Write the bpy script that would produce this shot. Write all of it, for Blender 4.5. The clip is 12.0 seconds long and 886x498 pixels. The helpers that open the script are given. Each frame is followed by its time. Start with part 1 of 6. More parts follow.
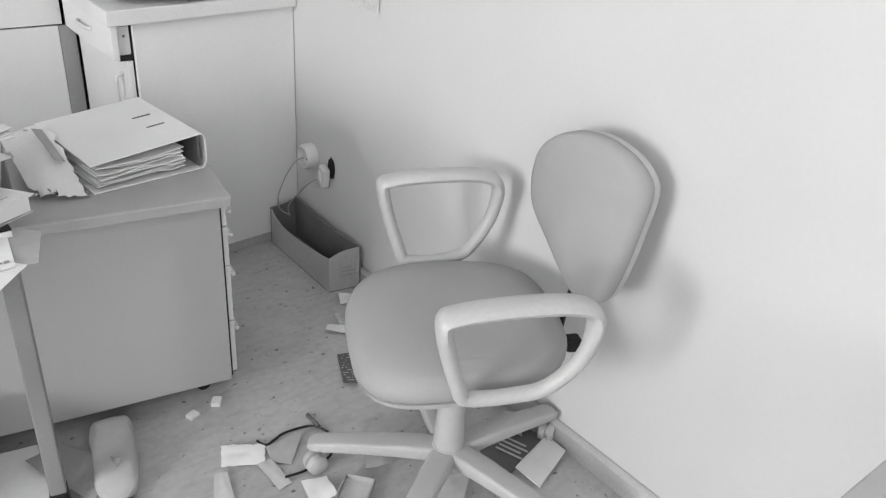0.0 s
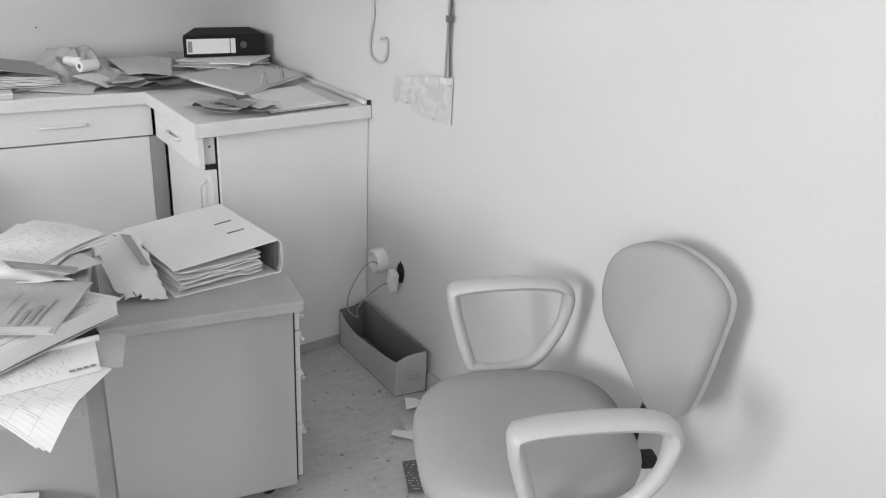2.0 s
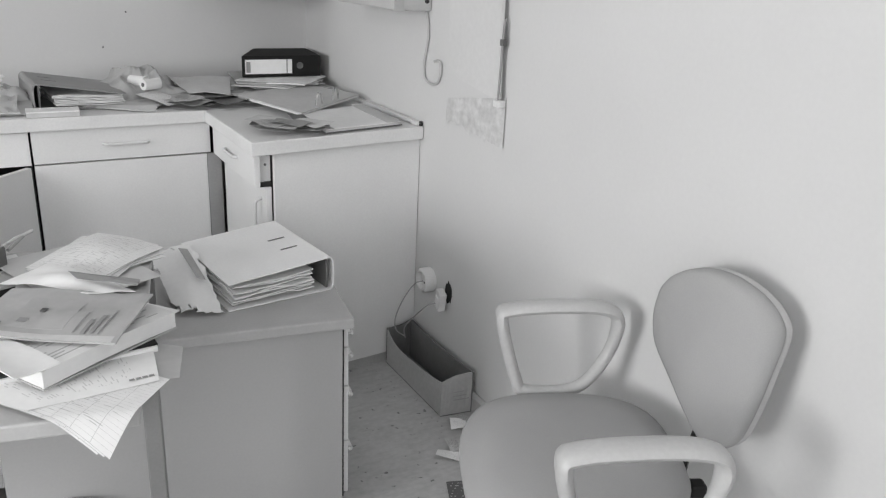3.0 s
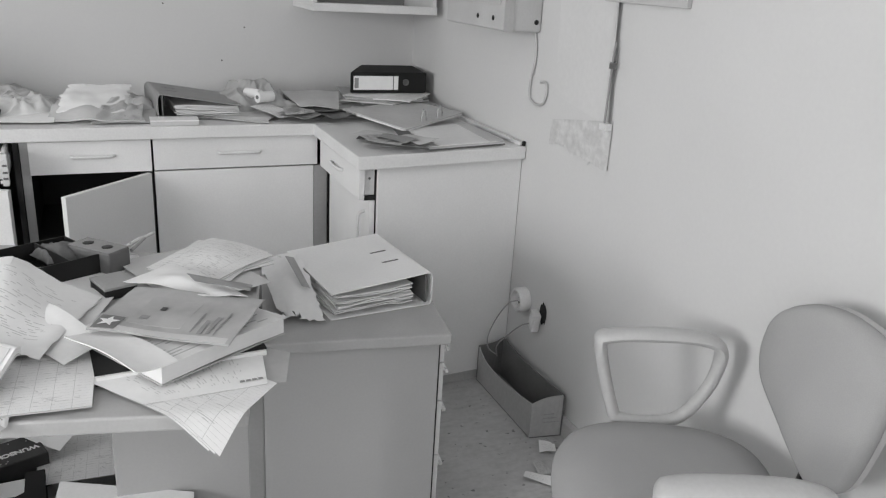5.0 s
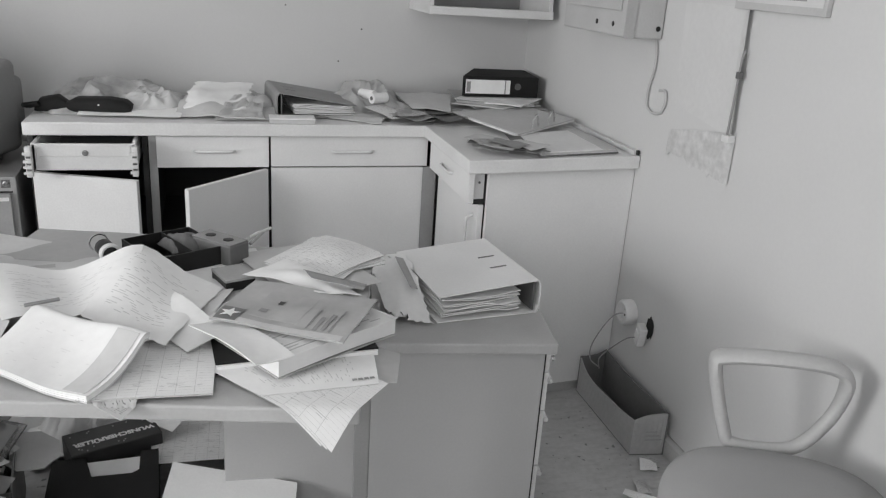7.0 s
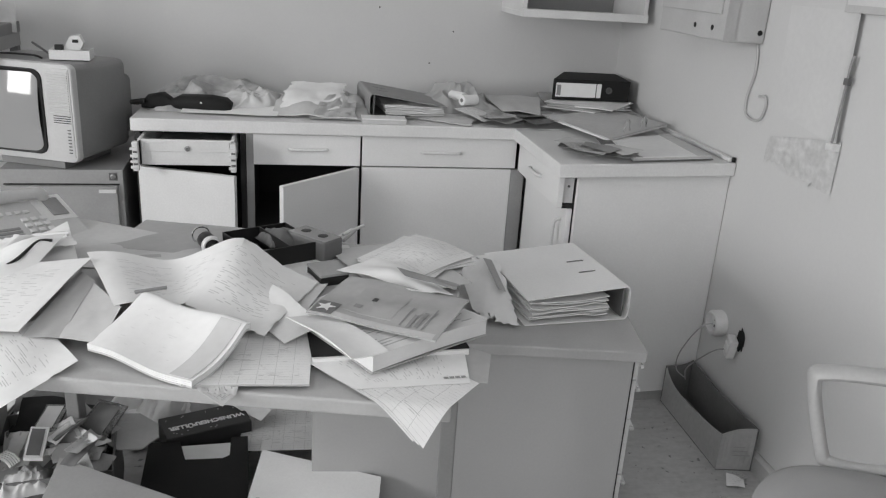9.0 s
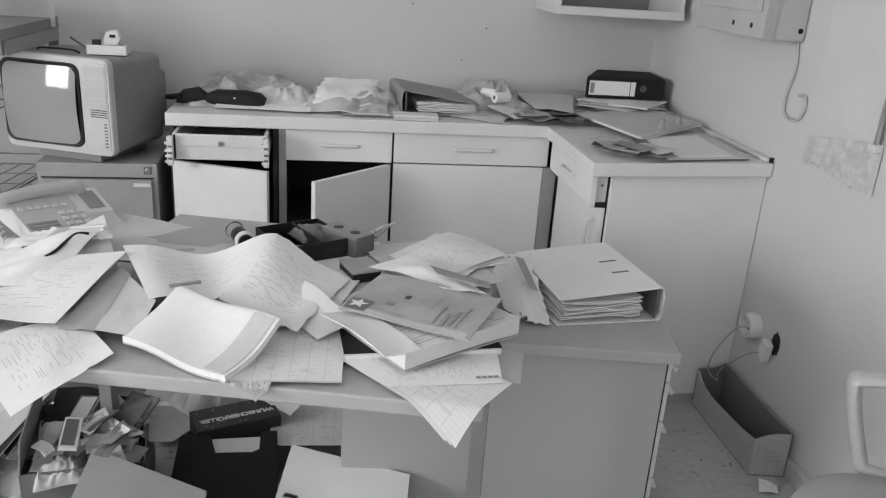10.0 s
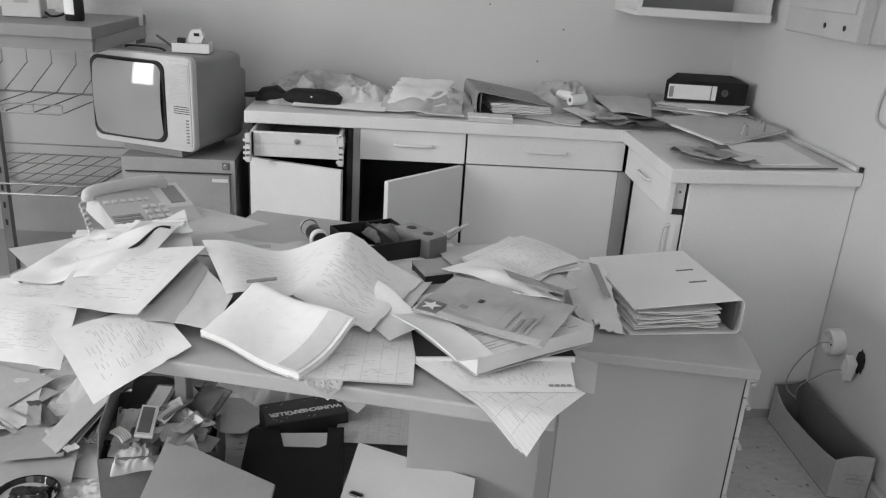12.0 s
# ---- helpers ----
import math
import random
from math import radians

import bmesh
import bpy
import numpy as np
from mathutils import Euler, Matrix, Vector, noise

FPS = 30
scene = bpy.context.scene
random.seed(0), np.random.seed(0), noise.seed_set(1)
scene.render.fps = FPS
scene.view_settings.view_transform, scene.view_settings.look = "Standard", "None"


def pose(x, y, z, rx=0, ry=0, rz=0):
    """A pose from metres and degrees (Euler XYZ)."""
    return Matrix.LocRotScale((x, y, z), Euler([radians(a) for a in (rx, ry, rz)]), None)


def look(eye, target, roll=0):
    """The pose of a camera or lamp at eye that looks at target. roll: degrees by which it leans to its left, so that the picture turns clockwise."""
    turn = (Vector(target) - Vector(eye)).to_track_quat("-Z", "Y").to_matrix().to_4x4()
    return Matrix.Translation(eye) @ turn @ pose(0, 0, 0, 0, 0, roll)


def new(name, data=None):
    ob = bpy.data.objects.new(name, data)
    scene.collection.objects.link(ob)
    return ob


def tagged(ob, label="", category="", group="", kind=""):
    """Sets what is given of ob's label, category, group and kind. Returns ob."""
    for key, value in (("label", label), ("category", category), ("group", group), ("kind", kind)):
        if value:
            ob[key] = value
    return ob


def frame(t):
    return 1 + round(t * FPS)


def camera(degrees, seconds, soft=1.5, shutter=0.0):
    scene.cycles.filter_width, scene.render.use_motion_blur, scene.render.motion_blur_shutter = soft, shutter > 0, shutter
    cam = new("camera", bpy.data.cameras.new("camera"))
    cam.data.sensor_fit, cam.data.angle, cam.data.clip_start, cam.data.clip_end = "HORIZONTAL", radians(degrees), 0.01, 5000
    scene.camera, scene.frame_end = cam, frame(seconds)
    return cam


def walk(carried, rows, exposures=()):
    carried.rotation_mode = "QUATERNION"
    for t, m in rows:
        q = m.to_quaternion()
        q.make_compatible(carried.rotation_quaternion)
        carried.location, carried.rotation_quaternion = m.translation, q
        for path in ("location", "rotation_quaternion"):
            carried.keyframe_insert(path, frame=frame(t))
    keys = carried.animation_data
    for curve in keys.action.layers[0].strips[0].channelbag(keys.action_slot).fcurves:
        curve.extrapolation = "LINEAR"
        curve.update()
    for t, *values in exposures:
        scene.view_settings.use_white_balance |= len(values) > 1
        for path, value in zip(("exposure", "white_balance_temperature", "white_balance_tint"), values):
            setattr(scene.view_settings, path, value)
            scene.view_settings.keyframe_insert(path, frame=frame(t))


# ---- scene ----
cam = camera(58.4, 12.0, soft=1.2)
PATH = [
    (0, (-1.222, -3.311, 1.329), (-0.09, -1.961, 0.382), 4.2),
    (0.5, (-1.229, -3.31, 1.338), (-0.126, -1.895, 0.454), 3.9),
    (1, (-1.235, -3.305, 1.342), (-0.16, -1.842, 0.502), 3.7),
    (1.5, (-1.232, -3.301, 1.345), (-0.164, -1.803, 0.56), 3.3),
    (2, (-1.236, -3.301, 1.348), (-0.18, -1.767, 0.619), 2.7),
    (2.5, (-1.241, -3.31, 1.354), (-0.218, -1.74, 0.656), 2.6),
    (3, (-1.252, -3.303, 1.352), (-0.284, -1.693, 0.666), 2.8),
    (4.8, (-1.279, -3.312, 1.366), (-0.483, -1.601, 0.702), 3.1),
    (5, (-1.283, -3.297, 1.358), (-0.508, -1.575, 0.701), 3.4),
    (5.5, (-1.296, -3.28, 1.353), (-0.59, -1.526, 0.699), 3.8),
    (6, (-1.304, -3.268, 1.354), (-0.659, -1.497, 0.685), 3.9),
    (6.5, (-1.31, -3.27, 1.357), (-0.713, -1.484, 0.685), 3.7),
    (7, (-1.313, -3.273, 1.358), (-0.762, -1.469, 0.694), 3.8),
    (7.5, (-1.321, -3.275, 1.357), (-0.829, -1.453, 0.696), 3.8),
    (9.5, (-1.35, -3.273, 1.356), (-1.018, -1.419, 0.682), 3.7),
    (10, (-1.355, -3.263, 1.354), (-1.059, -1.406, 0.673), 3.8),
    (10.5, (-1.362, -3.256, 1.352), (-1.122, -1.394, 0.662), 4.0),
    (11, (-1.364, -3.251, 1.355), (-1.165, -1.385, 0.662), 3.8),
    (11.5, (-1.366, -3.247, 1.355), (-1.196, -1.377, 0.665), 3.9),
    (12, (-1.37, -3.247, 1.354), (-1.238, -1.375, 0.663), 3.8),
]
walk(cam, [(t, look(eye, target, roll)) for t, eye, target, roll in PATH], [(0, 0.32), (2.5, 0.18), (3.2, 0.1), (5.0, -0.04), (7.5, -0.15), (12, -0.19)])

# world: a dull, even daylight outside the windows
world = bpy.data.worlds.new("world")
scene.world = world
world.use_nodes = True
wn = world.node_tree
sky = wn.nodes.new("ShaderNodeTexSky")
sky.sky_type = "NISHITA"
sky.sun_disc = False
sky.sun_elevation, sky.sun_rotation = radians(40), radians(-75)
grey = wn.nodes.new("ShaderNodeRGBToBW")
wn.links.new(sky.outputs[0], grey.inputs[0])
wn.links.new(grey.outputs[0], wn.nodes["Background"].inputs[0])
wn.nodes["Background"].inputs[1].default_value = 0.12


def area_light(name, m, w, h, watts):
    la = bpy.data.lights.new(name, "AREA")
    la.shape, la.size, la.size_y, la.energy = "RECTANGLE", w, h, watts
    ob = new(name, la)
    ob.matrix_world = m
    return ob


# daylight in the side wall's window; the rear lamp is an added fill
area_light("window_daylight", look((-4.66, -3.0, 1.5), (0, -3.0, 1.5)), 1.2, 1.15, 90)
area_light("rear_fill_light", look((-2.0, -4.66, 1.5), (-2.0, 0, 1.5)), 1.5, 1.2, 15)

# ---------------------------------------------------------------- materials


def mat(name, col, rough=0.5, var=0.06, scale=9.0, fine=0.03, bump=0.05, bscale=160.0, metal=0.0, spec=0.5):
    """Grey paint-like surface: base value, stains at a large scale, grain at a small one."""
    m = bpy.data.materials.new(name)
    m.use_nodes = True
    nt = m.node_tree
    b = nt.nodes["Principled BSDF"]
    b.inputs["Roughness"].default_value, b.inputs["Metallic"].default_value = rough, metal
    b.inputs["Specular IOR Level"].default_value = spec
    tc = nt.nodes.new("ShaderNodeTexCoord")
    n1, n2 = nt.nodes.new("ShaderNodeTexNoise"), nt.nodes.new("ShaderNodeTexNoise")
    n1.inputs["Scale"].default_value, n1.inputs["Detail"].default_value = scale, 5
    n2.inputs["Scale"].default_value, n2.inputs["Detail"].default_value = bscale, 3
    for n in (n1, n2):
        nt.links.new(tc.outputs["Object"], n.inputs["Vector"])
    a = nt.nodes.new("ShaderNodeMapRange")
    a.inputs[1].default_value, a.inputs[2].default_value = 0.3, 0.7
    a.inputs[3].default_value, a.inputs[4].default_value = col * (1 - var), col * (1 + var)
    nt.links.new(n1.outputs[0], a.inputs[0])
    c = nt.nodes.new("ShaderNodeMapRange")
    c.inputs[1].default_value, c.inputs[2].default_value = 0.3, 0.7
    c.inputs[3].default_value, c.inputs[4].default_value = 1 - fine, 1 + fine
    nt.links.new(n2.outputs[0], c.inputs[0])
    mul = nt.nodes.new("ShaderNodeMath")
    mul.operation = "MULTIPLY"
    nt.links.new(a.outputs[0], mul.inputs[0])
    nt.links.new(c.outputs[0], mul.inputs[1])
    nt.links.new(mul.outputs[0], b.inputs["Base Color"])
    bp = nt.nodes.new("ShaderNodeBump")
    bp.inputs["Strength"].default_value, bp.inputs["Distance"].default_value = bump, 0.004
    nt.links.new(n2.outputs[0], bp.inputs["Height"])
    nt.links.new(bp.outputs[0], b.inputs["Normal"])
    return m


def socket_math(nt, op, a, b=0.0):
    n = nt.nodes.new("ShaderNodeMath")
    n.operation = op
    for i, v in enumerate((a, b)):
        if isinstance(v, (int, float)):
            n.inputs[i].default_value = v
        else:
            nt.links.new(v, n.inputs[i])
    return n.outputs[0]


def printed(name, col, ink, lines=38.0, density=0.5, columns=0.0, margin=0.09, rough=0.75):
    """Paper with rows of unreadable print: bars of ink along u, broken into words; columns: ruled uprights."""
    m = mat(name, col, rough, 0.03, 5.0, 0.02, 0.06, 60.0, 0.0, 0.3)
    nt = m.node_tree
    b = nt.nodes["Principled BSDF"]
    base = b.inputs["Base Color"].links[0].from_socket
    uv = nt.nodes.new("ShaderNodeUVMap")
    sp = nt.nodes.new("ShaderNodeSeparateXYZ")
    nt.links.new(uv.outputs[0], sp.inputs[0])
    u, v = sp.outputs[0], sp.outputs[1]
    row = socket_math(nt, "MULTIPLY", v, lines)
    inrow = socket_math(nt, "LESS_THAN", socket_math(nt, "FRACT", row), 0.34)
    comb = nt.nodes.new("ShaderNodeCombineXYZ")
    nt.links.new(socket_math(nt, "MULTIPLY", u, 9.0), comb.inputs[0])
    nt.links.new(socket_math(nt, "MULTIPLY", socket_math(nt, "FLOOR", row), 3.7), comb.inputs[1])
    oi = nt.nodes.new("ShaderNodeObjectInfo")
    nt.links.new(socket_math(nt, "MULTIPLY", oi.outputs["Random"], 90.0), comb.inputs[2])
    nz = nt.nodes.new("ShaderNodeTexNoise")
    nz.inputs["Scale"].default_value, nz.inputs["Detail"].default_value = 1.0, 1.0
    nt.links.new(comb.outputs[0], nz.inputs["Vector"])
    word = socket_math(nt, "GREATER_THAN", nz.outputs[0], 1.0 - density)
    ink_at = socket_math(nt, "MULTIPLY", inrow, word)
    for s in (u, v):
        ink_at = socket_math(nt, "MULTIPLY", ink_at, socket_math(nt, "GREATER_THAN", s, margin))
        ink_at = socket_math(nt, "MULTIPLY", ink_at, socket_math(nt, "LESS_THAN", s, 1 - margin))
    if columns:
        rule = socket_math(nt, "LESS_THAN", socket_math(nt, "FRACT", socket_math(nt, "MULTIPLY", u, columns)), 0.022)
        rule2 = socket_math(nt, "LESS_THAN", socket_math(nt, "FRACT", socket_math(nt, "MULTIPLY", v, lines / 2)), 0.04)
        ink_at = socket_math(nt, "MAXIMUM", ink_at, socket_math(nt, "MAXIMUM", rule, rule2))
    mix = nt.nodes.new("ShaderNodeMix")
    mix.data_type = "FLOAT"
    nt.links.new(ink_at, mix.inputs[0])
    nt.links.new(base, mix.inputs[2])
    mix.inputs[3].default_value = ink
    nt.links.new(mix.outputs[0], b.inputs["Base Color"])
    return m


def floor_material():
    """Pale marbled linoleum with streaks, dark flecks and grime."""
    m = mat("linoleum", 0.46, 0.45, 0.12, 2.6, 0.07, 0.04, 55.0)
    nt = m.node_tree
    b = nt.nodes["Principled BSDF"]
    base = b.inputs["Base Color"].links[0].from_socket
    tc = nt.nodes.new("ShaderNodeTexCoord")
    mp = nt.nodes.new("ShaderNodeMapping")
    mp.inputs["Rotation"].default_value, mp.inputs["Scale"].default_value = (0, 0, radians(35)), (9, 34, 1)
    nt.links.new(tc.outputs["Object"], mp.inputs[0])
    streak = nt.nodes.new("ShaderNodeTexNoise")
    streak.inputs["Scale"].default_value, streak.inputs["Detail"].default_value = 1.6, 6
    nt.links.new(mp.outputs[0], streak.inputs["Vector"])
    s = nt.nodes.new("ShaderNodeMapRange")
    s.inputs[1].default_value, s.inputs[2].default_value, s.inputs[3].default_value, s.inputs[4].default_value = 0.3, 0.55, 0.9, 1.04
    nt.links.new(streak.outputs[0], s.inputs[0])
    out = socket_math(nt, "MULTIPLY", base, s.outputs[0])
    vo = nt.nodes.new("ShaderNodeTexNoise")
    vo.inputs["Scale"].default_value, vo.inputs["Detail"].default_value = 38, 2
    nt.links.new(tc.outputs["Object"], vo.inputs["Vector"])
    fl = nt.nodes.new("ShaderNodeMapRange")
    fl.inputs[1].default_value, fl.inputs[2].default_value, fl.inputs[3].default_value, fl.inputs[4].default_value = 0.27, 0.33, 0.35, 1.0
    nt.links.new(vo.outputs[0], fl.inputs[0])
    nt.links.new(socket_math(nt, "MULTIPLY", out, fl.outputs[0]), b.inputs["Base Color"])
    return m


M_WALL = mat("wall_paint", 0.64, 0.8, 0.03, 1.6, 0.01, 0.04, 90.0, 0, 0.2)
M_CEIL = mat("ceiling_paint", 0.8, 0.85)
M_FLOOR = floor_material()
M_BASE = mat("baseboard_vinyl", 0.46, 0.55, 0.1, 7, 0.06, 0.05)
M_LAM = mat("cabinet_laminate", 0.8, 0.42, 0.035, 3.5, 0.02, 0.02)
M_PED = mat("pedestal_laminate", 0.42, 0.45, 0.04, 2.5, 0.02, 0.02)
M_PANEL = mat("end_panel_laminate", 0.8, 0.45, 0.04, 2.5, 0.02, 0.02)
M_TOP = mat("worktop_laminate", 0.76, 0.4, 0.05, 5, 0.03, 0.02)
M_EDGE = mat("edge_band", 0.45, 0.45, 0.06)
M_LEG = mat("desk_leg_steel", 0.23, 0.45, 0.1, 6, 0.04, 0.04)
M_POSTER = mat("poster_paper", 0.66, 0.8, 0.03, 4, 0.02, 0.05, 60, 0, 0.2)
M_STAIN = mat("faded_print", 0.6, 0.85, 0.13, 26, 0.08, 0.05, 60, 0, 0.2)
# near black, mostly for strips that stand in for shaded gaps
M_DARK = mat("dark_gap", 0.02, 0.8)
# near-black cabinet insides: their shade is put into the colour
M_INSHADE = mat("cabinet_inside_shade", 0.035, 0.7, 0.1)
M_STEEL = mat("grey_steel_paint", 0.36, 0.45, 0.08, 6, 0.04, 0.04)
M_STEELD = mat("dark_steel", 0.14, 0.45, 0.15)
M_WIRE = mat("wire_metal", 0.33, 0.35, 0.15, 20, 0.05, 0.02, 160, 0.6)
M_FABRIC = mat("chair_fabric", 0.37, 0.95, 0.05, 4, 0.03, 0.12, 420, 0, 0.15)
M_PLAST = mat("chair_plastic", 0.5, 0.42, 0.05, 5, 0.03, 0.04, 120)
M_CHSHELL = mat("chair_shell_plastic", 0.5, 0.45, 0.05)
M_BLACK = mat("black_plastic", 0.014, 0.4, 0.2, 9, 0.03, 0.05, 160, 0, 0.35)
M_BLACKM = mat("black_card", 0.014, 0.7, 0.2, 9, 0.03, 0.05, 160, 0, 0.25)
M_WHITEP = mat("white_plastic", 0.72, 0.35, 0.04)
M_PAPER = mat("plain_paper", 0.85, 0.8, 0.04, 6, 0.02, 0.06, 60, 0, 0.25)
M_PAPERG = mat("grey_paper", 0.45, 0.8, 0.06, 6, 0.03, 0.06, 60, 0, 0.25)
M_PAPERM = mat("recycled_paper", 0.6, 0.8, 0.06, 6, 0.03, 0.06, 60, 0, 0.25)
M_TEXT = printed("text_page", 0.85, 0.6, 46, 0.44, 0, 0.16)
M_FORM = printed("form_page", 0.8, 0.52, 44, 0.4, 7)
M_LEAF = printed("faint_page", 0.84, 0.64, 44, 0.44, 0, 0.16)
M_MAG = printed("magazine_page", 0.5, 0.22, 24, 0.5)
M_METER = mat("meter_box_paint", 0.52, 0.5, 0.05)
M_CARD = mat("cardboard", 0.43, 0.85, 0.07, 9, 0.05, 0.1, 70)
# darker card: shade inside the carton by the wall, dark card elsewhere
M_CARDDARK = mat("dark_shaded_cardboard", 0.17, 0.9, 0.08, 9, 0.05, 0.1, 70)
M_GREYC = mat("grey_card", 0.3, 0.6, 0.06)
M_WBIND = mat("white_binder_card", 0.84, 0.45, 0.04, 5, 0.02, 0.03)
M_CHROME = mat("chrome", 0.7, 0.18, 0.05, 10, 0.02, 0.0, 100, 1.0)
M_TVBODY = mat("tv_casing", 0.26, 0.5, 0.07, 8, 0.04, 0.05)
M_TVFACE = mat("tv_front", 0.56, 0.4, 0.04)
M_SCREEN = mat("tv_screen", 0.33, 0.06, 0.03, 4, 0.0, 0.0, 50)
M_PHONE = mat("phone_plastic", 0.58, 0.45, 0.05, 8, 0.03, 0.03)
M_INK = mat("print_ink", 0.08, 0.7)
M_INKG = mat("grey_ink", 0.3, 0.7)
M_FILM = mat("clear_film", 0.6, 0.3, 0.15, 14, 0.05, 0.1, 40)
M_FILM.node_tree.nodes["Principled BSDF"].inputs["Transmission Weight"].default_value = 0.3
M_BAG = mat("bag_over_contents", 0.4, 0.35, 0.4, 11, 0.08, 0.1, 40)
M_GLASS = mat("window_glass", 0.9, 0.02, 0, 1, 0, 0)
M_GLASS.node_tree.nodes["Principled BSDF"].inputs["Transmission Weight"].default_value = 1.0
M_WOODT = mat("rack_board", 0.24, 0.5, 0.1, 8)

# ---------------------------------------------------------------- builders


def obj(name, bm, material=None, smooth=False):
    bmesh.ops.recalc_face_normals(bm, faces=bm.faces)
    me = bpy.data.meshes.new(name)
    bm.to_mesh(me)
    bm.free()
    if smooth:
        me.shade_smooth()
        me.set_sharp_from_angle(angle=radians(48))
    if material:
        me.materials.append(material)
    return new(name, me)


def part(name, bm, material, parent, label="", smooth=False):
    ob = obj(name, bm, material, smooth)
    ob.parent = parent
    return tagged(ob, label)


def thing(name, x, y, z, rz=0.0, label="", category="", group="", kind=""):
    e = new(name)
    e.empty_display_size = 0.1
    e.matrix_world = pose(x, y, z, 0, 0, rz)
    return tagged(e, label, category, group, kind)


def single(name, bm, material, m=None, label="", category="", group="", kind="", smooth=False):
    ob = obj(name, bm, material, smooth)
    if m is not None:
        ob.matrix_world = m
    return tagged(ob, label, category, group, kind)


def box(x0, x1, y0, y1, z0, z1, bev=0.0, into=None, m=None):
    bm = bmesh.new()
    bmesh.ops.create_cube(bm, size=1.0, matrix=Matrix.Translation(((x0 + x1) / 2, (y0 + y1) / 2, (z0 + z1) / 2)) @ Matrix.Diagonal((abs(x1 - x0), abs(y1 - y0), abs(z1 - z0), 1)))
    if bev:
        bmesh.ops.bevel(bm, geom=bm.edges[:], offset=bev, segments=2, affect="EDGES", profile=0.5)
    if m is not None:
        bmesh.ops.transform(bm, matrix=m, verts=bm.verts)
    return join(into, bm)


def join(into, bm):
    if into is None:
        return bm
    me = bpy.data.meshes.new("join")
    bm.to_mesh(me)
    bm.free()
    into.from_mesh(me)
    bpy.data.meshes.remove(me)
    return into


def rounded(w, h, r, n=5):
    """Outline of a rectangle w x h about the origin with rounded corners."""
    out = []
    for cx, cy, a0 in ((w / 2 - r, h / 2 - r, 0), (-w / 2 + r, h / 2 - r, 90), (-w / 2 + r, -h / 2 + r, 180), (w / 2 - r, -h / 2 + r, 270)):
        for i in range(n + 1):
            a = radians(a0 + 90 * i / n)
            out.append((cx + r * math.cos(a), cy + r * math.sin(a)))
    return out


def loft(rings, cap0=True, cap1=True, into=None):
    """Skin between rings of equally many 3D points."""
    bm = bmesh.new()
    vs = [[bm.verts.new(p) for p in ring] for ring in rings]
    n = len(rings[0])
    for a, b in zip(vs, vs[1:]):
        for i in range(n):
            bm.faces.new((a[i], a[(i + 1) % n], b[(i + 1) % n], b[i]))
    if cap0:
        bm.faces.new(vs[0][::-1])
    if cap1:
        bm.faces.new(vs[-1])
    return join(into, bm)


def slab(outline, z0, z1, edge=0.0, into=None):
    """Outline extruded from z0 to z1 with a small rounded edge."""
    cx = sum(p[0] for p in outline) / len(outline)
    cy = sum(p[1] for p in outline) / len(outline)

    def ring(z, inset):
        out = []
        for x, y in outline:
            d = math.hypot(x - cx, y - cy) or 1
            k = max(0.0, 1 - inset / d)
            out.append((cx + (x - cx) * k, cy + (y - cy) * k, z))
        return out
    if not edge:
        return loft([ring(z0, 0), ring(z1, 0)], into=into)
    return loft([ring(z0, edge), ring(z0 + edge * 0.3, edge * 0.3), ring(z0 + edge, 0), ring(z1 - edge, 0), ring(z1 - edge * 0.3, edge * 0.3), ring(z1, edge)], into=into)


def smooth_path(pts, closed=False, per=6):
    out, n = [], len(pts)
    for i in range(n if closed else n - 1):
        p = [Vector(pts[(i + k) % n] if closed else pts[min(max(i + k, 0), n - 1)]) for k in (-1, 0, 1, 2)]
        for j in range(per):
            t = j / per
            out.append(0.5 * (2 * p[1] + (p[2] - p[0]) * t + (2 * p[0] - 5 * p[1] + 4 * p[2] - p[3]) * t * t + (3 * p[1] - p[0] - 3 * p[2] + p[3]) * t ** 3))
    if not closed:
        out.append(Vector(pts[-1]))
    return out


def tube(pts, r, segs=8, closed=False, into=None, flat=1.0, up=(0, 0, 1)):
    """A rod along pts; flat: ratio of its thickness along up to that across."""
    pts = [Vector(p) for p in pts]
    n, rings = len(pts), []
    for i, p in enumerate(pts):
        a, b = (pts[i - 1], pts[(i + 1) % n]) if closed else (pts[max(i - 1, 0)], pts[min(i + 1, n - 1)])
        d = (b - a).normalized()
        side = d.cross(Vector(up))
        if side.length < 1e-3:
            side = d.cross(Vector((1, 0, 0)))
        side.normalize()
        top = side.cross(d)
        rings.append([p + side * r * math.cos(2 * math.pi * k / segs) + top * r * flat * math.sin(2 * math.pi * k / segs) for k in range(segs)])
    if closed:
        rings.append(rings[0])
    bm = loft(rings, not closed, not closed)
    if closed:
        bmesh.ops.remove_doubles(bm, verts=bm.verts, dist=1e-6)
    return join(into, bm)


def lathe(profile, segs=24, into=None):
    """Turned body: (radius, z) pairs about z."""
    return loft([[(r * math.cos(2 * math.pi * k / segs), r * math.sin(2 * math.pi * k / segs), z) for k in range(segs)] for r, z in profile], into=into)


